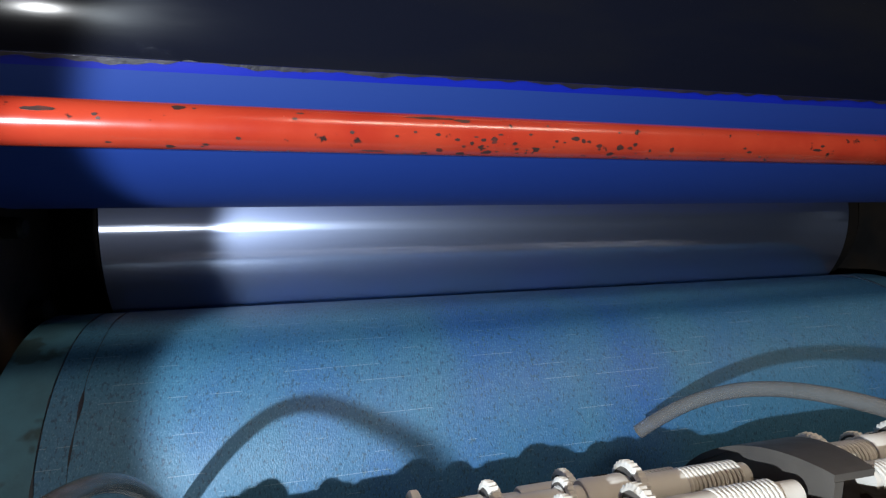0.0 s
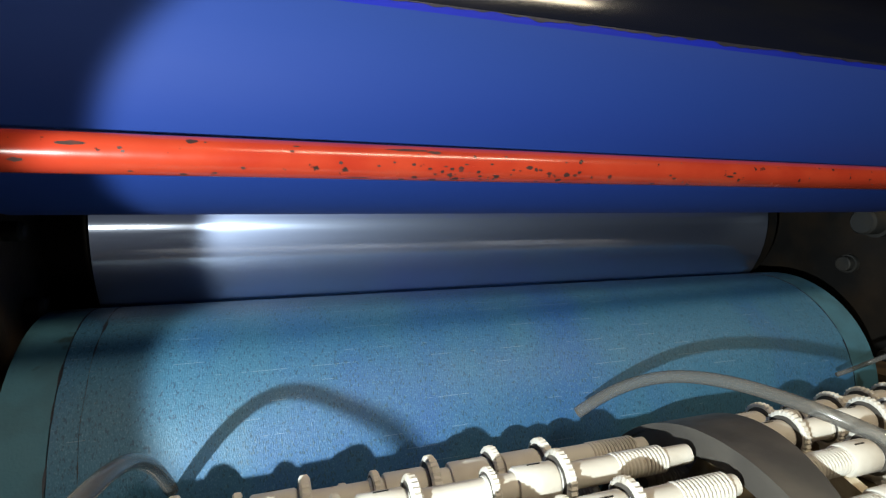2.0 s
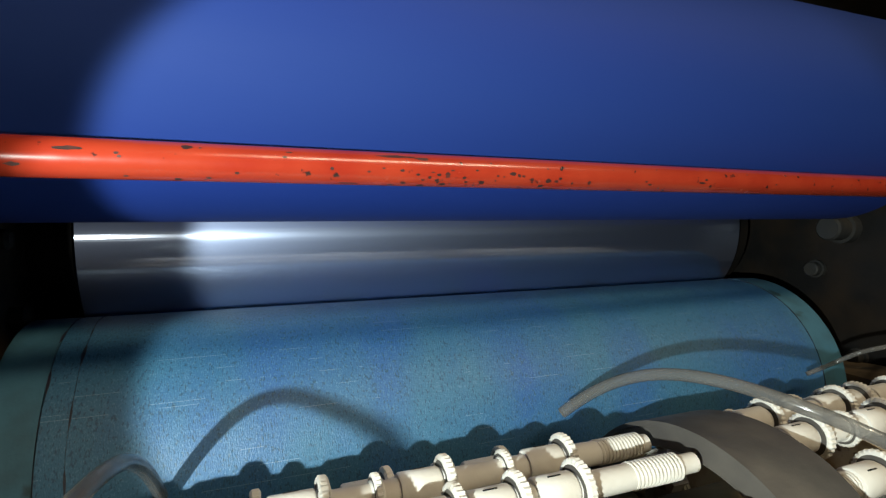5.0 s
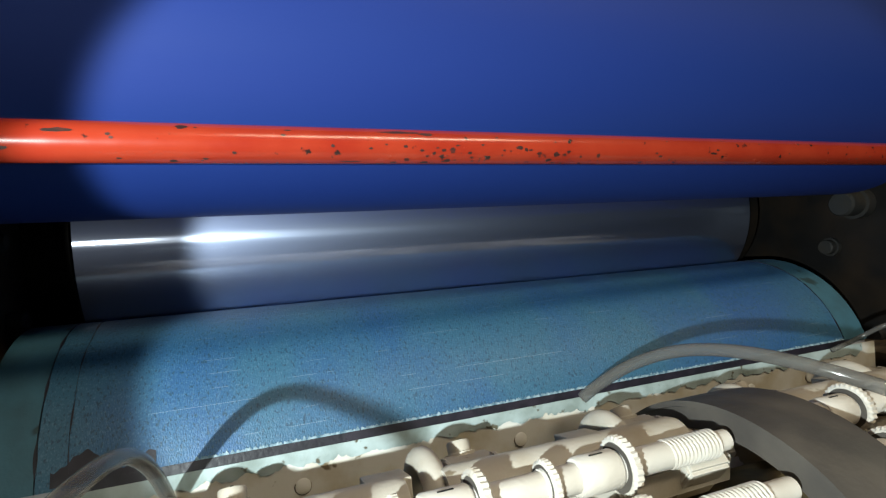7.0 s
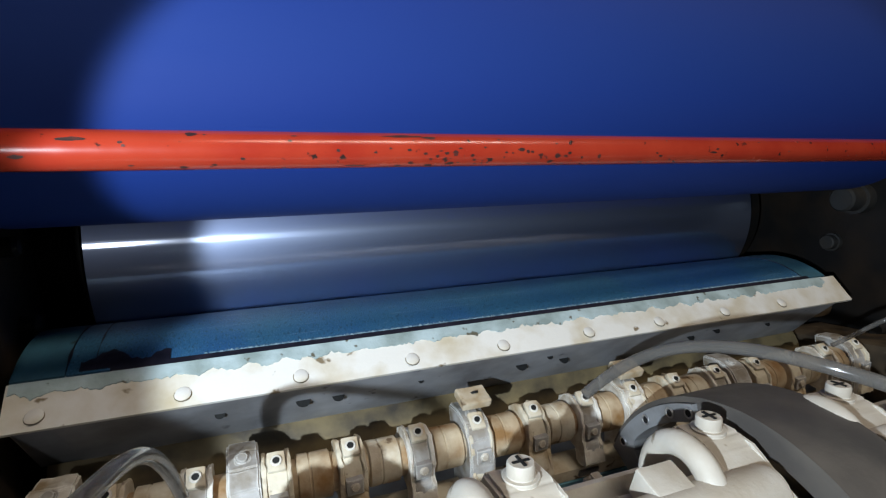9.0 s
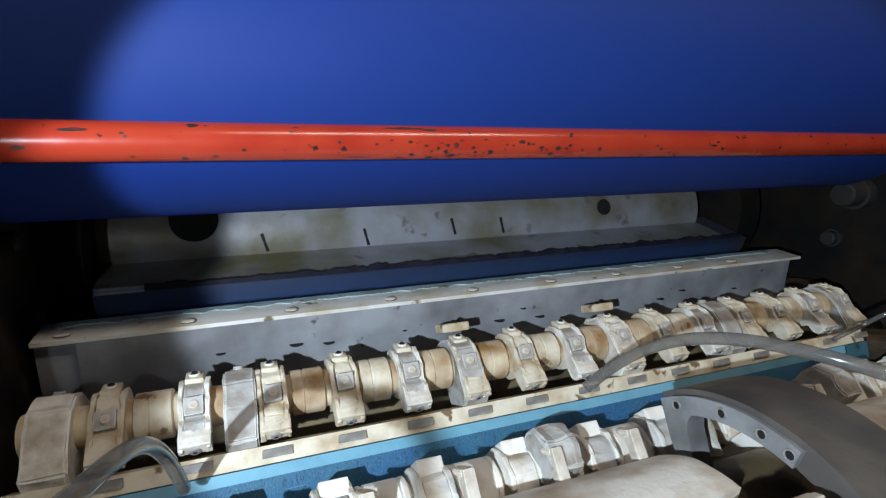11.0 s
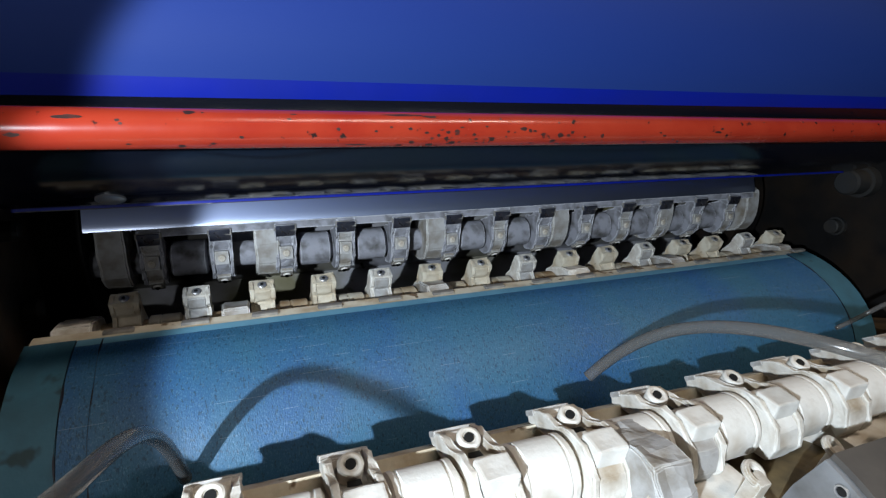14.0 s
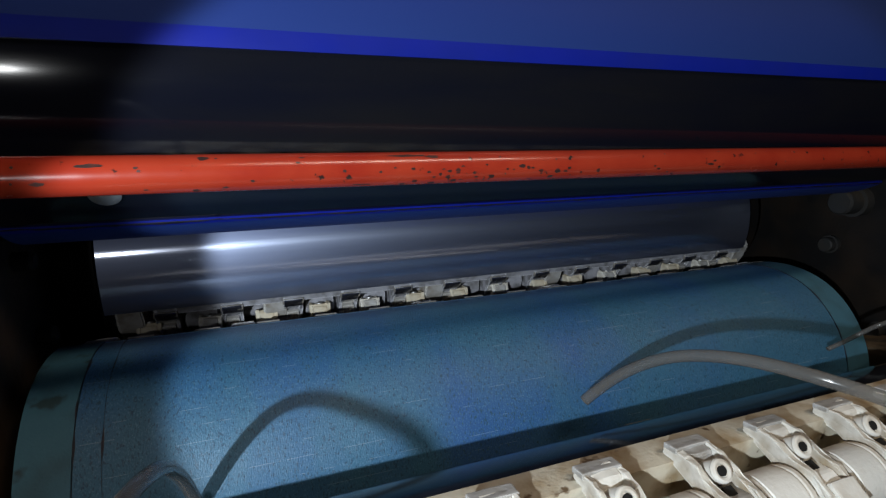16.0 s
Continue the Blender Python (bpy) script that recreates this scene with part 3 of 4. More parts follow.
def caked_bar(outline, x0, x1, bevel, amount, scale, cuts=1):
    """A drawn-out outline with bevelled, lumpy edges."""
    bm = extrude(fresh(), [(y + random.uniform(-0.0008, 0.0008), z + random.uniform(-0.0008, 0.0008)) for y, z in outline], x0, x1)
    bmesh.ops.bevel(bm, geom=bm.edges[:], offset=bevel, segments=1, affect="EDGES")
    return worn(bm, amount, scale, cuts)


def grown(outline, out, centre=(0.0, 0.125)):
    """The outline moved outwards from a centre."""
    made = []
    for y, z in outline:
        d = Vector((y - centre[0], z - centre[1]))
        d = d * (1 + out / max(d.length, 0.004))
        made.append((centre[0] + d.x, centre[1] + d.y))
    return made


CLAWS, CHEEKS, TIPS = [], [], []
for k in range(6):
    body = (CREAM, SOOTY, CREAM, POWDER, SOOTY, POWDER)[k]
    rim = (CREAM, DUST, CREAM)[k] if k < 3 else POWDER
    CLAWS.append(mesh_of("gripper", caked_bar(FINGER, -0.0095, 0.0095, 0.0012, 0.0014, 120 + 17 * k), body, False))
    CHEEKS.append([mesh_of("cheek", caked_bar(grown(FINGER, 0.0022), x0, x1, 0.0007, 0.0017, 150 + 23 * k), rim, False)
                   for x0, x1 in ((-0.0135, -0.0092), (0.0092, 0.0135))])
    bm = worn(block(fresh(), (0, -0.0395, 0.1450), (0.0275, 0.0165, 0.0165), Matrix.Rotation(-0.15, 4, "X"), 0.0014), 0.0011, 130 + 19 * k)
    TIPS.append(mesh_of("gripper_tip", bm, rim, False))
SADDLE = mesh_of("saddle", worn(block(fresh(), (0, -0.009, 0.1515), (0.0170, 0.0165, 0.0075), Matrix.Rotation(0.25, 4, "X"), 0.0012), 0.0009, 140), SOOTY, False)
bm = worn(block(fresh(), (0, 0.0245, 0.1395), (0.0165, 0.0190, 0.0060), Matrix.Rotation(-0.75, 4, "X"), 0.0016), 0.0007, 150)
LUG_TAN = mesh_of("lug", bm.copy(), CREAM, False)
LUG = mesh_of("lug", bm, SOOTY, False)
# black discs paint the dark inside of lug holes and bolt sockets
LUG_HOLE = mesh_of("lug_hole", rods(fresh(), (0, 0.0270, 0.1415), (0, 0.0273, 0.1430), [(0, 0.0034), (1, 0.0034)], 14), HOLE_SHADE)
LUG_RIM = mesh_of("lug_rim", worn(ring(fresh(), (0, 0.0272, 0.1424), (0, 0.68, 0.73), 0.0042, 0.0013, 18, 6), 0.0003, 200, 0), DUST)
TIP_BOLT = mesh_of("bolt", worn(rods(fresh(), (0, -0.0472, 0.1445), (0, -0.0500, 0.1449), [(0, 0.0050), (0.7, 0.0050), (1, 0.0040)], 16), 0.0002, 200, 0), STEEL)
TIP_SOCKET = mesh_of("bolt_socket", rods(fresh(), (0, -0.0499, 0.1449), (0, -0.0503, 0.1449), [(0, 0.0020), (1, 0.0020)], 8), HOLE_SHADE)
SADDLE_BOLT = mesh_of("saddle_bolt", worn(rods(fresh(), (0, -0.009, 0.154), (0, -0.0095, 0.1572), [(0, 0.0050), (0.6, 0.0048), (1, 0.0034)], 14), 0.0003, 180, 0), DUST)
TIP_PAD = mesh_of("tip_pad", worn(block(fresh(), (0, -0.0390, 0.1537), (0.0245, 0.0145, 0.0030), Matrix.Rotation(-0.15, 4, "X"), 0.0008), 0.0004, 120, 0), STEEL_BLUE_REFLECTION)
PAD = mesh_of("pad", worn(block(fresh(), (0, 0, 0), (0.027, 0.008, 0.004), None, 0.001), 0.0005, 120), PADS)
bm = fresh()
for x in (-0.0085, 0.0085):
    tube = [(x + 0.001 * math.sin(j), 0.020 - 0.002 * j, 0.112 - 0.0042 * j) for j in range(8)]
    for p0, p1 in zip(tube, tube[1:]):
        rods(bm, p0, p1, [(0, 0.0021), (1, 0.0020)], 8)
FORK = mesh_of("fork", bm, CREAM)


def gripper(parent, x, a, k, mirrored, width=1.0):
    turn = at(a, x) @ Matrix.Diagonal((width, -1 if mirrored else 1, 1, 1))
    n = k % 3 + (3 if mirrored else 0)
    g = place("gripper", CLAWS[n], parent, "", turn)
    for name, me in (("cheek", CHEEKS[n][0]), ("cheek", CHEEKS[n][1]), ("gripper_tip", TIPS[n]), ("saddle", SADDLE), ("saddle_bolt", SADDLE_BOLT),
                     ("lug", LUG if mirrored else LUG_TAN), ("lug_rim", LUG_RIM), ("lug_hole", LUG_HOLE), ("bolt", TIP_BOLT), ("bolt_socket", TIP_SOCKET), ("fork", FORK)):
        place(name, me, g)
    if mirrored:
        place("tip_pad", TIP_PAD, g)
    return g


BLOCK_OUT = [(0.036, 0.098), (0.034, 0.122), (0.024, 0.142), (0.006, 0.1525), (-0.020, 0.153), (-0.050, 0.147), (-0.058, 0.125), (-0.052, 0.098)]
bm = extrude(fresh(), BLOCK_OUT, -0.0145, 0.0145)
bmesh.ops.bevel(bm, geom=bm.edges[:], offset=0.002, segments=2, affect="EDGES")
BEARING = mesh_of("bearing_block", worn(bm, 0.0011, 70, 2), SOOTY, False)
CAP_BOLT = mesh_of("cap_bolt", worn(rods(fresh(), (0, 0.0270, 0.1300), (0, 0.0325, 0.1335), [(0, 0.0078), (0.5, 0.0078), (0.55, 0.0055), (1, 0.0048)], 18), 0.0003, 150, 0), SOOTY)
bm = worn(block(fresh(), (0.004, 0.046, 0.128), (0.034, 0.010, 0.026), Matrix.Rotation(0.5, 4, "X"), 0.002), 0.0008, 90)
TAIL_PLATE = mesh_of("tail_plate", bm, CREAM, False)
TAIL_HOLE = mesh_of("plate_hole", rods(fresh(), (0.006, 0.0500, 0.1290), (0.006, 0.0520, 0.1279), [(0, 0.0042), (1, 0.0042)], 16), HOLE_SHADE)
bm = extrude(fresh(), BLOCK_OUT, -0.017, 0.017)
bmesh.ops.bevel(bm, geom=bm.edges[:], offset=0.002, segments=2, affect="EDGES")
BEARING_CAKED = mesh_of("bearing_block", worn(bm, 0.0026, 75, 2), DUST, False)

part("gripper_bar", worn(dipped(shell(fresh(), 0.128, 0.1585, 338.6, 345.0, -0.205, 0.846, 4)), 0.0006, 60, 0), CREAM, jacket, "cream gripper bar with dark pads")
JAWS = []
for i in range(15):
    x = -0.131 + 0.0695 * i + random.uniform(-0.002, 0.002)
    JAWS.append((gripper(jacket, x, 317.5, i, False), at(317.5, x)))
    place("pad", PAD, jacket, "", at(341.4, x) @ Matrix.Translation((0, 0, 0.1512)))
for i, x in enumerate((-0.175, -0.022, 0.215, 0.425, 0.60, 0.83)):
    b = place("bearing_block", BEARING_CAKED if i % 3 == 0 else BEARING, jacket, "", at(317, x))
    place("cap_bolt", CAP_BOLT, b)
    if i in (2, 3):
        place("tail_plate", TAIL_PLATE, b)
        place("plate_hole", TAIL_HOLE, b)
bm = worn(rods(fresh(), (-0.0165, 0, 0), (0.0165, 0, 0), [(0, 0.0205), (0.04, 0.0228), (0.34, 0.0228), (0.36, 0.0218), (0.40, 0.0218), (0.42, 0.0228), (0.96, 0.0228), (1, 0.0205)], 26), 0.0006, 80, 0)
SHAFT_SLEEVE_RUSTY = mesh_of("shaft_sleeve", bm.copy(), RUST)
SHAFT_SLEEVE = mesh_of("shaft_sleeve", bm.copy(), CREAM)
bm.free()
bm = worn(rods(fresh(), (-0.0205, 0, 0), (0.0205, 0, 0), [(0, 0.0190), (0.05, 0.0218), (0.95, 0.0218), (1, 0.0190)], 26), 0.0007, 70, 0)
SHAFT_SLEEVE_DUSTY = mesh_of("shaft_sleeve", bm, POWDER)
BLOCKS = (-0.175, -0.022, 0.215, 0.425, 0.60, 0.83)
for i in range(15):
    x = -0.131 + 0.0695 * i + 0.0345
    if min(abs(x - b) for b in BLOCKS) > 0.017 and x < 0.85:
        place("shaft_sleeve", SHAFT_SLEEVE_RUSTY if i % 3 else SHAFT_SLEEVE, jacket, "", Matrix.Translation((x, *polar(0.125, 318))) @ Matrix.Rotation(1.3 * i, 4, "X"))
for x, r in ((-0.04, 0.005), (0.04, 0.0075), (0.077, 0.0065), (0.30, 0.0075), (0.335, 0.004), (0.362, 0.007), (0.57, 0.0065), (0.61, 0.006), (0.17, 0.003), (0.72, 0.005)):
    bm = rods(fresh(), (0, 0, 0), (0, 0.0006, 0), [(0, r), (1, r)], 20)
    c, s = polar(0.118 + random.uniform(-0.006, 0.010), 282.9)
    part("plate_hole", bm, HOLE_SHADE, jacket, "", Matrix.Translation((x, c, s)) @ Matrix.Rotation(radians(282.9), 4, "X"))
BOLT_DOME = mesh_of("flange_bolt", worn(disc(0.0072, 0.0026, 20, 0.4), 0.0004, 160, 0), WHITE)
# thin brown ring round the foot of each flange bolt
BROWN_RING = mesh_of("brown_ring", ring(fresh(), (0, 0, 0.0004), (0, 0, 1), 0.0073, 0.0006, 24, 6), BROWN)
for i in range(9):
    b = place("flange_bolt", BOLT_DOME, jacket, "", at(278.9, -0.185 + 0.1125 * i + random.uniform(-0.004, 0.004)) @ Matrix.Translation((0, 0, FLANGE_R - FLANGE_FALL * 11.5 - 0.0016)) @ Matrix.Rotation(-0.116, 4, "X"))
    place("brown_ring", BROWN_RING, b)


def ragged(parent, name, r0, r1, a0, a1, x0, x1, material, depth, scale, n=260, label="", seed=0.0, fall=0.0):
    """A thin painted strip whose edge towards a1 is torn."""
    bm = fresh()
    rows = []
    for i in range(n + 1):
        x = x0 + (x1 - x0) * i / n
        end = a1 + depth * (noise.noise((x * scale, seed, 0)) + 0.5 * noise.noise((x * scale * 4, seed + 5, 0)))
        rows.append([bm.verts.new((x, *polar(r - fall * abs(a - a0), a))) for r, a in ((r0, a0), (r1, a0), (r1, (a0 + end) / 2), (r1, end), (r0, end))])
    for a, b in zip(rows, rows[1:]):
        for k in range(5):
            bm.faces.new((a[k], a[(k + 1) % 5], b[(k + 1) % 5], b[k]))
    return part(name, bm, material, parent, label)


ragged(blanket, "ink_edge", 0.1595, 0.1604, 205.9, 206.6, -0.2, 0.93, STRIPE, 1.8, 18, 420, "dark ragged ink at the blanket end", 21.0)
ragged(jacket, "torn_cloth_edge", 0.1618, 0.1630, 267.3, 272.0, -0.205, 0.83, TORN, 2.2, 62, 420, "torn pale teal cloth edge on the white strip", 0.0, FLANGE_FALL + 0.00008)
ragged(jacket, "glue_smear", 0.1596, 0.1606, 264.9, 264.5, 0.0, 0.80, STRIPE, 0.9, 60, 300, "smeared dark glue", 3.0)
ragged(jacket, "frayed_edge", 0.1600, 0.1610, 264.9, 263.7, -0.05, 0.80, FRAYED, 1.1, 420, 2200, "frayed white threads at the jacket end", 5.0)
ragged(jacket, "ink_smear", 0.1596, 0.1607, 264.8, 259.5, -0.155, -0.08, STRIPE, 5, 34, 120, "dark ink smear at the jacket corner", 7.0)


def ink_line(x, wide, seed):
    """A wavering ink line round the jacket."""
    bm = fresh()
    rows = []
    for i in range(241):
        a = 346 + 278 * i / 240
        w = max(wide * (0.05 + 2.6 * noise.noise((a * 0.09, seed, 0))), 0.00005)
        u = x + 0.0015 * noise.noise((a * 0.05, seed + 9, 0))
        rows.append([bm.verts.new((v, *polar(r, a))) for v, r in ((u - w, 0.1592), (u - w, 0.16085), (u + w, 0.16085), (u + w, 0.1592))])
    for a, b in zip(rows, rows[1:]):
        for k in range(4):
            bm.faces.new((a[k], a[(k + 1) % 4], b[(k + 1) % 4], b[k]))
    part("ink_line", dipped(bm), STRIPE, jacket, "broken dark ink line along the jacket edge")


for x, wide, seed in ((-0.1655, 0.0013, 1.0), (0.8005, 0.0010, 4.0), (-0.143, 0.0012, 8.0)):
    ink_line(x, wide, seed)

# ---- grippers of the chrome cylinder ----
part("edge_strip", worn(shell(fresh(), 0.135, 0.1575, -51.2, -47.6, -0.12, 0.846, 3), 0.0005, 60, 0), POWDER, chrome, "powder-dusted edge strip")
for i in range(13):
    x = -0.110 + 0.0758 * i
    gripper(chrome, x, -32.5, i + 1, True, 0.95)
    place("pad", PAD, chrome, "", at(-48.2, x) @ Matrix.Translation((0, 0, 0.1585)))
for i in range(13):
    x = -0.072 + 0.0758 * i
    if min(abs(x - b) for b in (0.019, 0.245, 0.449, 0.655, 0.852)) > 0.017:
        place("shaft_sleeve", SHAFT_SLEEVE_DUSTY, chrome, "", Matrix.Translation((x, *polar(0.122, -32.5))) @ Matrix.Rotation(1.7 * i, 4, "X"))
for i, x in enumerate((-0.15, 0.019, 0.245, 0.449, 0.655, 0.852)):
    place("bearing_block", BEARING, chrome, "", at(-33, x) @ Matrix.Diagonal((1.0, -1, 1, 1)))
# flat black pieces paint the shade of holes and slits in the casting
for x, a, r in ((-0.066, -9, 0.030), (0.585, 0, 0.014)):
    part("casting_hole", disc(r, 0.001, 32, 0.05), HOLE_SHADE, chrome, "black disc painted as the shade in a round hole", at(a, x) @ Matrix.Translation((0, 0, 0.0848)))
for x, a in ((0.162, 43 - 18), (0.30, 20), (0.385, 22), (0.02, 24)):
    bm = worn(block(fresh(), (0, 0, 0), (0.004, 0.026, 0.003), Matrix.Rotation(0.25, 4, "Z"), 0.001), 0.0012, 80)
    part("casting_slit", bm, HOLE_SHADE, chrome, "black sliver painted as the shade in a casting slit", at(a - 8, x) @ Matrix.Translation((0, 0, 0.0850)))
part("gap_wall", worn(shell(fresh(), 0.05, 0.152, 26.4, 27.9, -0.173, 0.80, 2), 0.0004, 40, 0), CONCAVE, chrome, "stained casting wall of the gap")
ragged(chrome, "ink_crust", 0.1525, 0.1590, 27.9, 25.6, -0.12, 0.83, STRIPE, 1.6, 40, 360, "dark ragged ink crust", 11.0)

# ---- delivery drum: rods, nuts, springs ----
ROD_R = 0.156
TEETH = 30


def toothed(r, w, n=TEETH):
    """A notched lock ring with a bored face, about the x axis."""
    bm = fresh()
    loops = []
    for x, k in ((-w / 2, 0.80), (-w / 2, 0.90), (-w / 2 * 0.6, 1.0), (w / 2 * 0.6, 1.0), (w / 2, 0.90), (w / 2, 0.80)):
        row = []
        for i in range(2 * n):
            rr = r * k * ((0.94 if i % 2 and k > 0.8 else 1.0))
            a = math.pi * i / n
            row.append(bm.verts.new((x, rr * math.cos(a), rr * math.sin(a))))
        loops.append(row)
    m = 2 * n
    for a, b in zip(loops, loops[1:] + loops[:1]):
        for i in range(m):
            bm.faces.new((a[i], a[(i + 1) % m], b[(i + 1) % m], b[i]))
    return bm


def tube_along(points, radius, n=10):
    """One closed tube through the points."""
    bm = fresh()
    rings = []
    for i, p in enumerate(points):
        axis = (Vector(points[min(i + 1, len(points) - 1)]) - Vector(points[max(i - 1, 0)])).normalized()
        u = axis.cross(Vector((0.31, 0.87, 0.38))).normalized()
        v = axis.cross(u)
        rings.append([bm.verts.new(Vector(p) + radius * (math.cos(2 * math.pi * k / n) * u + math.sin(2 * math.pi * k / n) * v)) for k in range(n)])
    for a, b in zip(rings, rings[1:]):
        for k in range(n):
            bm.faces.new((a[k], a[(k + 1) % n], b[(k + 1) % n], b[k]))
    bm.faces.new(rings[0][::-1])
    bm.faces.new(rings[-1])
    return bm


def coil(r, wire, pitch, turns):
    return tube_along([(pitch * i / 18, r * math.cos(2 * math.pi * i / 18), r * math.sin(2 * math.pi * i / 18)) for i in range(18 * turns + 1)], wire, 6)


NUT = mesh_of("lock_nut", worn(toothed(0.0235, 0.009), 0.0005, 150, 0), ROD)
NUT_SMALL = mesh_of("lock_nut", worn(toothed(0.0185, 0.007), 0.0005, 150, 0), ROD)


# dark filler whose colour paints the shade in the nut's hollow face
def recess_shade(r):
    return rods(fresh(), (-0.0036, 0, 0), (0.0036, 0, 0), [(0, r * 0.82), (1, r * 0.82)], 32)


NUT_RECESS_SHADE = mesh_of("recess_shade", recess_shade(0.0235), PLATE)
NUT_RECESS_SHADE_SMALL = mesh_of("recess_shade", recess_shade(0.0185), PLATE)
NUT_WASHER = mesh_of("washer", rods(fresh(), (-0.0055, 0, 0), (0.0055, 0, 0), [(0, 0.0122), (0.2, 0.0130), (0.8, 0.0130), (1, 0.0122)], 24), ROD)
SLEEVE = mesh_of("sleeve", worn(rods(fresh(), (-0.018, 0, 0), (0.018, 0, 0), [(0, 0.0138), (0.05, 0.0150), (0.95, 0.0150), (1, 0.0138)], 24), 0.0004, 80, 0), ROD)
SLEEVE_SLOT = mesh_of("sleeve_slot", block(fresh(), (0, 0, 0.0148), (0.012, 0.0012, 0.0016), None, 0.0003), HOLE_SHADE)
SPRING = mesh_of("spring", coil(0.0106, 0.0016, 0.0040, 13), ROD)


def rod_set(a, shift):
    base = at(a) @ Matrix.Translation((0, 0, ROD_R))
    bar_mesh = worn(rods(fresh(), (-0.18, 0, 0), (0.372, 0, 0), [(0, 0.0112), (0.1, 0.0112), (0.9, 0.0112), (0.91, 0.0092), (1, 0.0085)], 20), 0.0003, 60, 0)
    r = part("rod", bar_mesh, ROD, cream, "", base)
    bar_right = worn(rods(fresh(), (0.438, 0, 0), (0.84, 0, 0), [(0, 0.0085), (0.12, 0.0092), (0.13, 0.0112), (1, 0.0112)], 20), 0.0003, 60, 0)
    q = part("rod", bar_right, ROD, cream, "", base)
    place("spring", SPRING, r, "", Matrix.Translation((0.300 + shift * 0.5, 0, 0)))
    place("spring", SPRING, q, "", Matrix.Translation((0.442 + shift * 0.3, 0, 0)))
    for owner, xs in ((r, (-0.13, -0.075, -0.03, 0.03, 0.075, 0.135, 0.185, 0.25)), (q, (0.52, 0.57, 0.635, 0.68, 0.74, 0.80))):
        for k, x in enumerate(xs):
            x += shift + random.uniform(-0.008, 0.008)
            spin = Matrix.Translation((x, 0, 0)) @ Matrix.Rotation(random.uniform(0, 3), 4, "X")
            big = (k + (owner is q)) % 2 == 1 or random.random() < 0.2
            place("lock_nut", NUT if big else NUT_SMALL, owner, "", spin)
            place("recess_shade", NUT_RECESS_SHADE if big else NUT_RECESS_SHADE_SMALL, owner, "", spin)
            place("washer", NUT_WASHER, owner, "", spin)
            if big:
                side = Matrix.Translation((x - 0.024, 0, 0))
                place("sleeve", SLEEVE, owner, "", side)
                place("sleeve_slot", SLEEVE_SLOT, owner, "", side)


for i, a in enumerate((138, 121, 102, 80, 58, 36, 14, -8)):
    rod_set(a, (0.0, 0.022, -0.018, 0.012)[i % 4])
for x in (-0.17, 0.0, 0.17, 0.50, 0.60, 0.72, 0.83):
    part("drum_web", worn(shell(fresh(), 0.09, 0.146, -32, 145, x - 0.006, x + 0.006, 60), 0.0006, 50, 0), CREAM, cream, "cream web carrying the rods")

# dark curved guide plate
bm = shell(fresh(), 0.1700, 0.1755, 249, 504, 0.385, 0.468, 140)
for v in bm.verts:
    reach = (math.degrees(math.atan2(v.co.z, v.co.y)) % 360 - 74) / 70
    if v.co.x > 0.42 and 0 < reach < 1.01:
        v.co.x -= 0.046 * reach ** 1.5
part("guide_plate", worn(bm, 0.0004, 20, 0), PLATE, cream, "dark curved steel guide plate")
part("guide_web", shell(fresh(), 0.150, 0.1697, 300, 504, 0.386, 0.394, 120), PLATE, cream, "dark edge web of the guide plate")
ARCH = [(0.1697, a) for a in range(249, 301, 3)] + [(0.152, a) for a in range(300, 263, -3)] + [(0.1513, 262), (0.149, 260.3), (0.145, 259), (0.139, 258), (0.132, 257.4), (0.124, 257.4), (0.115, 257.0), (0.100, 257.0), (0.085, 257.4), (0.085, 245), (0.13, 246.5)]
part("end_web", extrude(fresh(), [polar(r, a) for r, a in ARCH], 0.380, 0.402), WEB, cream, "grey end web with holes and a rounded cut-out", None, False)
for a, r in ((256, 0.0045), (275, 0.0045), (289, 0.0045), (298, 0.0045)):
    c, z = polar(0.161, a)
    h = part("plate_hole", rods(fresh(), (0, 0, 0), (-0.0008, 0, 0), [(0, r), (1, r)], 20), HOLE_SHADE, cream, "", Matrix.Translation((0.380, c, z)))
    part("hole_rim", ring(fresh(), (-0.0005, 0, 0), (1, 0, 0), r, 0.0010, 22, 6), STEEL, h)

# brackets with cross-slotted bolts
ARM = [(0.022, 0.10), (0.024, 0.158), (0.016, 0.168), (-0.012, 0.168), (-0.024, 0.160), (-0.050, 0.150), (-0.085, 0.128), (-0.090, 0.108), (-0.05, 0.09)]
bm = extrude(fresh(), ARM, -0.023, 0.023)
bmesh.ops.bevel(bm, geom=bm.edges[:], offset=0.003, segments=2, affect="EDGES")
ARM_MESH = mesh_of("bracket", worn(bm, 0.0007, 60), PAINT)
HEAD = mesh_of("bolt_head", rods(fresh(), (0, 0, 0.166), (0, 0, 0.180), [(0, 0.014), (0.25, 0.014), (0.26, 0.0105), (0.9, 0.0105), (1, 0.0095)], 24), PAINT)
bm = fresh()
block(bm, (0, 0, 0.1800), (0.014, 0.0026, 0.0012), None, 0.0002)
block(bm, (0, 0, 0.18035), (0.0026, 0.014, 0.0012), None, 0.0002)
HEAD_SLOT = mesh_of("bolt_slot", bm, HOLE_SHADE)
bm = tube_along([(-0.042, -0.016 - 0.034 * math.cos(math.pi * j / 18), 0.132 + 0.038 * math.sin(math.pi * j / 18)) for j in range(19)], 0.0105, 18)
HOOK = mesh_of("tube_bend", bm, PAINT)
LEDGE = mesh_of("ledge", worn(block(fresh(), (-0.078, -0.034, 0.150), (0.034, 0.034, 0.024), Matrix.Rotation(0.3, 4, "X"), 0.002), 0.0006, 70), PAINT)
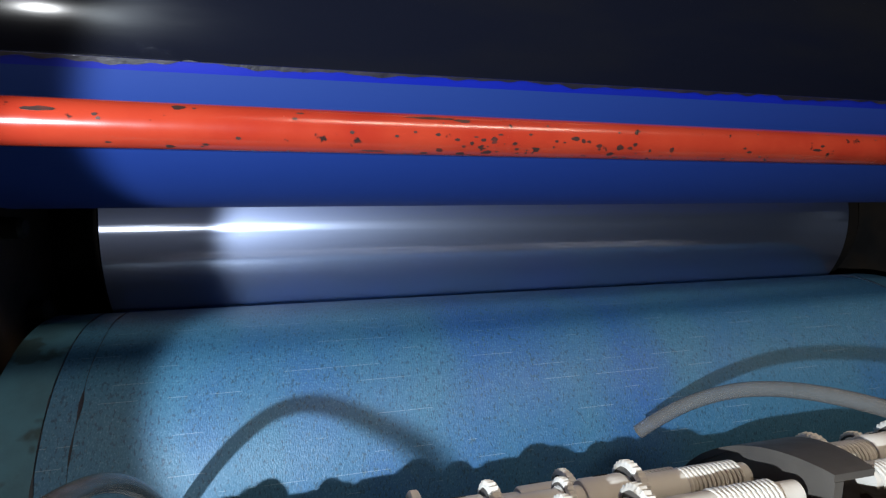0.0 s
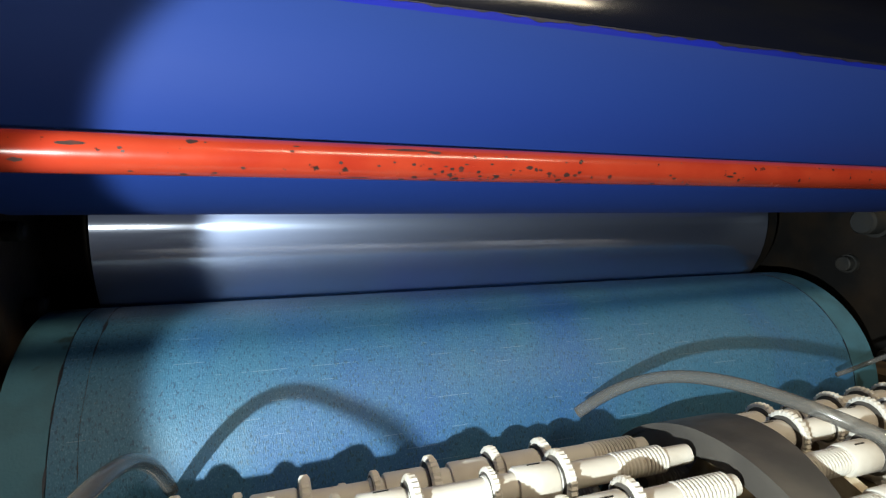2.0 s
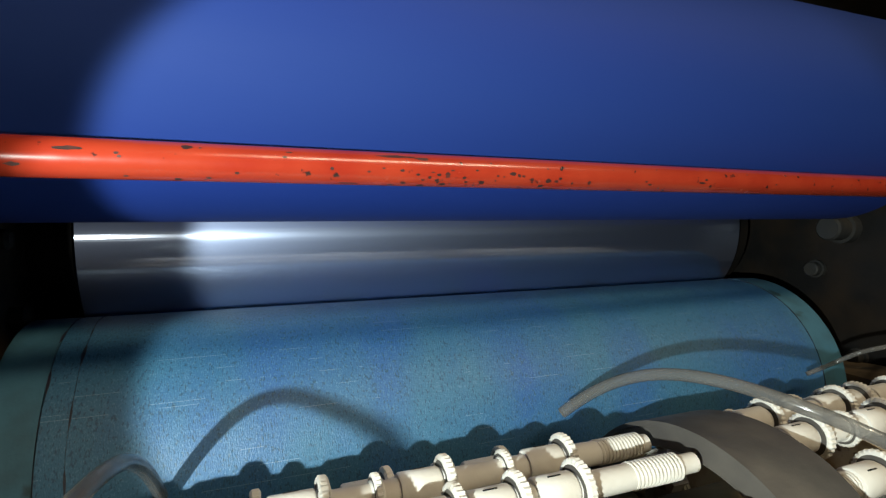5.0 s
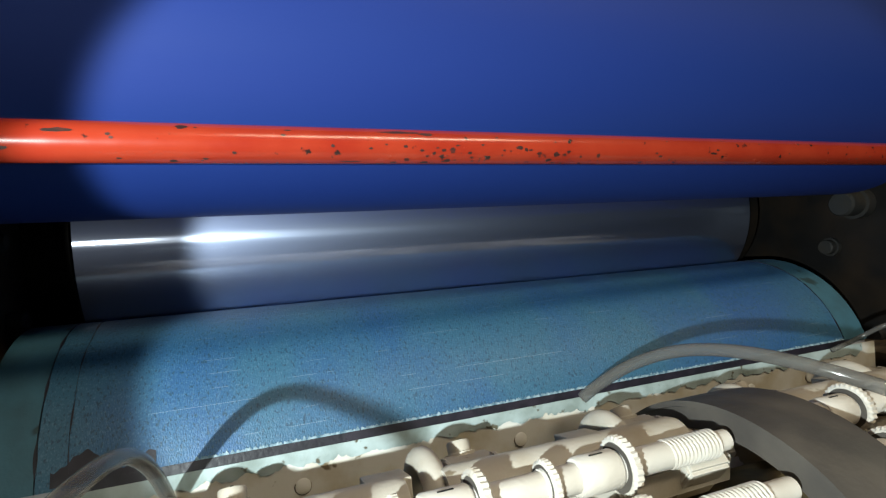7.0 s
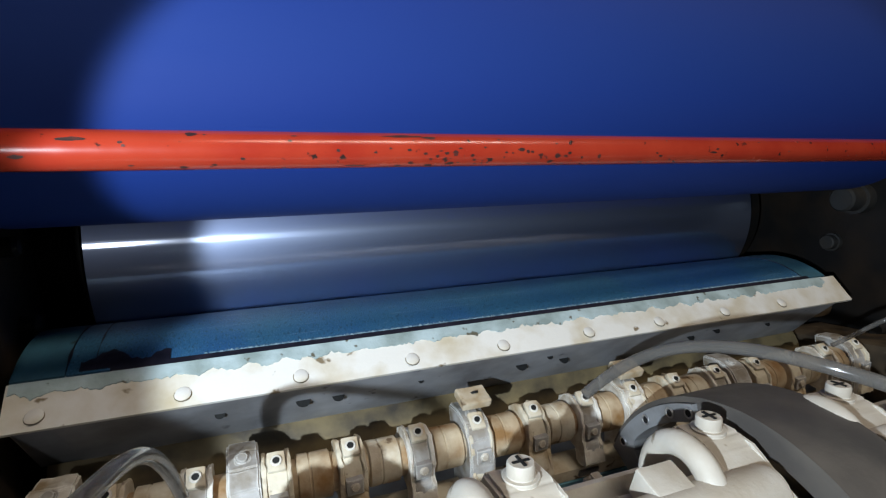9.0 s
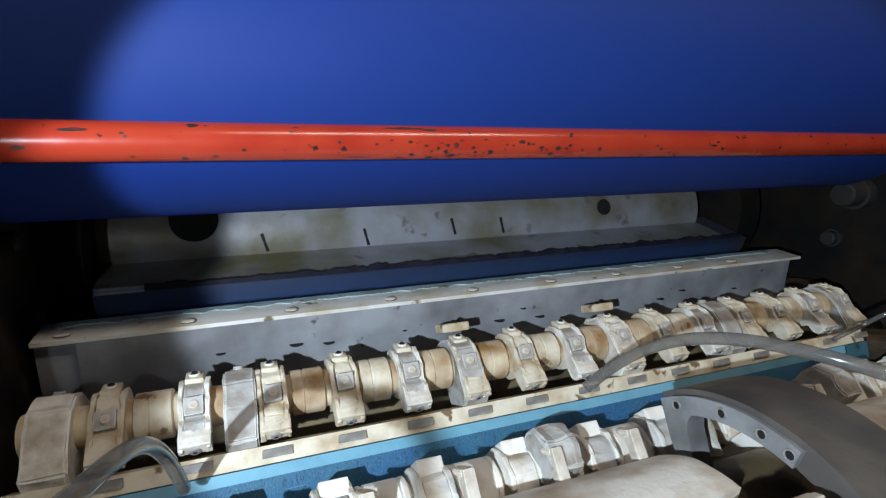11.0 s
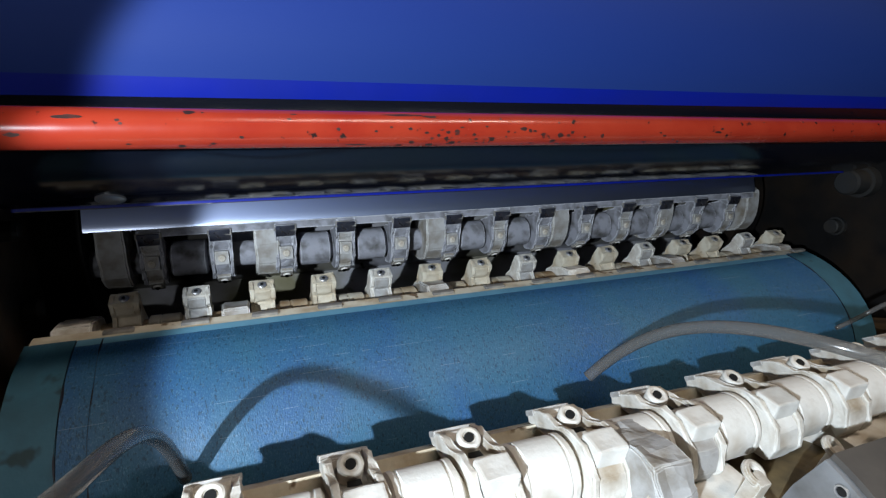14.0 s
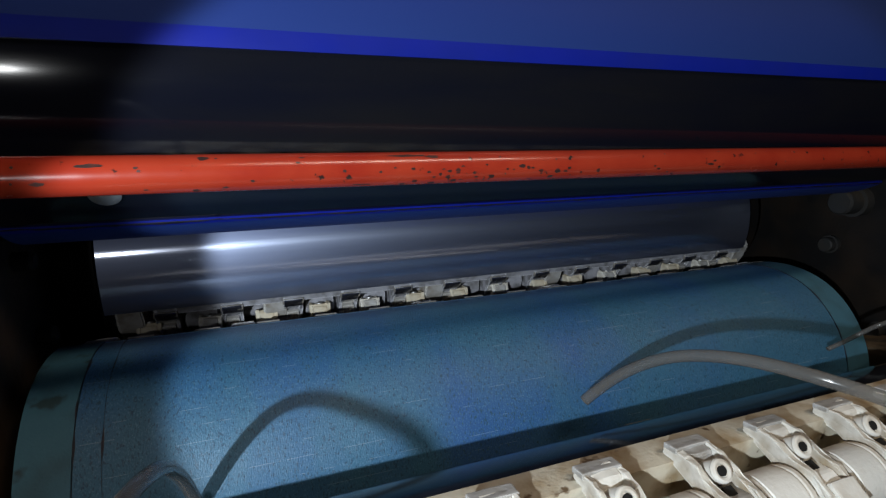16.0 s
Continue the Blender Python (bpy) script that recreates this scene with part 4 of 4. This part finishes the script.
for i, x in enumerate((-0.02, 0.168, 0.347, 0.51, 0.69)):
    b = place("bracket", ARM_MESH, cream, "pale powder-dusted bracket with a slotted bolt", at(316.7, x))
    for name, me in (("bolt_head", HEAD), ("bolt_slot", HEAD_SLOT), ("tube_bend", HOOK), ("ledge", LEDGE)):
        place(name, me, b)
part("cover_plate", worn(shell(fresh(), 0.118, 0.141, 322, 352, -0.18, 0.38, 16), 0.0008, 40, 0), PAINT, cream, "pale dusty cover plate")
part("cover_plate", worn(shell(fresh(), 0.118, 0.141, 322, 352, 0.47, 0.84, 16), 0.0008, 40, 0), PAINT, cream, "pale dusty cover plate")

for x0, x1 in ((-0.12, 0.10), (0.13, 0.36), (0.49, 0.68)):
    bm = rods(fresh(), (x0, *polar(0.146, 336)), (x1, *polar(0.146, 336)), [(0, 0.019), (0.03, 0.021), (0.97, 0.021), (1, 0.019)], 28)
    part("air_cylinder", worn(bm, 0.0005, 50, 0), PAINT, cream, "pale dusty cylinder")

# clamps along the drum's gripper edge
part("drum_jacket", shell(fresh(), 0.11, 0.1635, 149, 191.5, -0.2, 0.85, 40), BLACK, cream, "smooth dark blue-black drum skin")
part("clamp_bar", worn(shell(fresh(), 0.115, 0.1655, 192, 204, -0.2, 0.85, 6), 0.0008, 40, 0), CREAM, cream, "cream edge bar under the clamps")
part("clamp_shaft", worn(rods(fresh(), (-0.2, *polar(0.143, 221)), (0.85, *polar(0.143, 221)), [(0, 0.019), (1, 0.019)], 28), 0.0006, 40, 0), CREAM, cream, "cream clamp shaft")
for x0, x1, r1 in ((-0.2, 0.36, 0.119), (0.36, 0.49, 0.092), (0.49, 0.85, 0.119)):
    part("drum_floor", worn(shell(fresh(), 0.07, r1, 204, 292, x0, x1, 40), 0.001, 40, 0), CHALK, cream, "dusty cream drum floor with rusty stains")
for x, a in ((0.437, 262), (0.455, 276)):
    part("floor_hole", disc(0.004, 0.0012, 16, 0.1), HOLE_SHADE, cream, "", at(a, x) @ Matrix.Translation((0, 0, 0.0915)))
CLAMP_OUT = [(0.026, 0.158), (0.027, 0.172), (0.022, 0.177), (0.006, 0.177), (0.002, 0.166), (-0.014, 0.163), (-0.034, 0.168), (-0.052, 0.160), (-0.062, 0.140), (-0.058, 0.122), (-0.046, 0.112),
             (-0.030, 0.116), (-0.020, 0.150), (-0.006, 0.160)]
CLAMP_WALL = [(0.027, 0.166), (0.027, 0.173), (0.020, 0.1765), (0.006, 0.179), (-0.006, 0.1775), (-0.020, 0.172), (-0.036, 0.173), (-0.053, 0.165), (-0.064, 0.143), (-0.060, 0.122), (-0.050, 0.115), (-0.040, 0.140), (-0.020, 0.156)]
CLAMPS, WALLS = [], []
for k in range(3):
    CLAMPS.append(mesh_of("clamp", caked_bar(CLAMP_OUT, -0.0125, 0.0125, 0.0016, 0.0015, 70 + 20 * k), (CHALK, DUST, SOOTY)[k], False))
    WALLS.append([mesh_of("clamp_wall", caked_bar(CLAMP_WALL, x0, x1, 0.0008, 0.0018, 120 + 30 * k), DUST, False) for x0, x1 in ((-0.0175, -0.0122), (0.0122, 0.0175))])
CLAMP_PAD = mesh_of("clamp_pad", worn(block(fresh(), (0, 0.0205, 0.1750), (0.0370, 0.0140, 0.0050), Matrix.Rotation(-0.25, 4, "X"), 0.0014), 0.0010, 90), SOOTY, False)
bm = rods(fresh(), (0, -0.002, 0.164), (0, -0.0140, 0.1765), [(0, 0.0090), (0.75, 0.0090), (1, 0.0080)], 24)
ring(bm, (0, -0.0137, 0.1762), (0, -0.70, 0.71), 0.0070, 0.0026, 24, 8)
CLAMP_RING = mesh_of("ring_bolt", worn(bm, 0.0003, 150, 0), CHALK)
RING_BORE = mesh_of("bolt_bore", rods(fresh(), (0, -0.0137, 0.1762), (0, -0.0151, 0.1776), [(0, 0.0038), (1, 0.0038)], 16), HOLE_SHADE)
SLOT = mesh_of("clamp_slot", block(fresh(), (0, -0.0255, 0.1640), (0.0095, 0.0110, 0.0060), Matrix.Rotation(0.25, 4, "X"), 0.0006), HOLE_SHADE)
NOSE = mesh_of("clamp_nose", worn(block(fresh(), (0.002, -0.050, 0.156), (0.027, 0.022, 0.024), Matrix.Rotation(0.55, 4, "X"), 0.002), 0.0013, 80), CHALK, False)
bm = rods(fresh(), (-0.025, -0.029, 0.141), (0.025, -0.029, 0.141), [(0, 0.0225), (0.05, 0.0268), (0.13, 0.0268), (0.15, 0.0256), (0.18, 0.0256), (0.20, 0.0268), (0.80, 0.0268), (0.82, 0.0256), (0.85, 0.0256), (0.87, 0.0268), (0.95, 0.0268), (1, 0.0225)], 32)
CLAMP_SLEEVE = mesh_of("clamp_sleeve", worn(bm, 0.0009, 60, 0), CHALK)
bm = fresh()
ring(bm, (0, -0.075, 0.126), (0.2, -0.8, 0.6), 0.0075, 0.0034, 20, 8)
block(bm, (0, -0.068, 0.106), (0.012, 0.013, 0.044), Matrix.Rotation(0.6, 4, "X"), 0.002)
EYE = mesh_of("eye_lug", worn(bm, 0.0005, 90, 0), DUST)
bm = extrude(fresh(), [(y * 1.05, z + 0.003) for y, z in BLOCK_OUT], -0.017, 0.017)
bmesh.ops.bevel(bm, geom=bm.edges[:], offset=0.002, segments=2, affect="EDGES")
CAKED = mesh_of("bearing_cap", worn(bm, 0.0035, 75, 3), SOOTY, False)
for i in range(12):
    x = -0.13 + 0.0895 * i
    c = place("clamp", CLAMPS[i % 3], cream, "", at(209, x) @ Matrix.Translation((0, 0, -0.0020)))
    place("ring_bolt", CLAMP_RING, c)
    place("bolt_bore", RING_BORE, c)
    place("clamp_nose", NOSE, c)
    place("clamp_slot", SLOT, c)
    place("clamp_pad", CLAMP_PAD, c)
    for wall in WALLS[i % 3]:
        place("clamp_wall", wall, c)
    place("clamp_sleeve", CLAMP_SLEEVE, cream, "", at(209, x + 0.044))
    place("eye_lug", EYE, cream, "", at(212, x + 0.022))
for x in (0.26, 0.66, -0.18):
    place("bearing_cap", CAKED, cream, "cracked powder-caked bearing cap", at(222, x) @ Matrix.Translation((0, 0, 0.014)))


# ---- what turns ----
def motions():
    for ob, sign, start in ((blanket, -1, 0), (chrome, 1, -49), (jacket, -1, -49), (cream, 1, -49)):
        where = ob.location.copy()
        more = BLANKET_CREEP if ob is blanket else 0
        walk(ob, [(t, pose(*where, sign * (start + a + more * min(max((t - 4) / 2.5, 0), 1)))) for t, a in TURN])
    for jaw, home in JAWS:
        walk(jaw, [(t, home @ Matrix.Translation((0, 0, 0.125)) @ Matrix.Rotation(radians(-a), 4, "X") @ Matrix.Translation((0, 0, -0.125))) for t, a in OPENING])


motions()
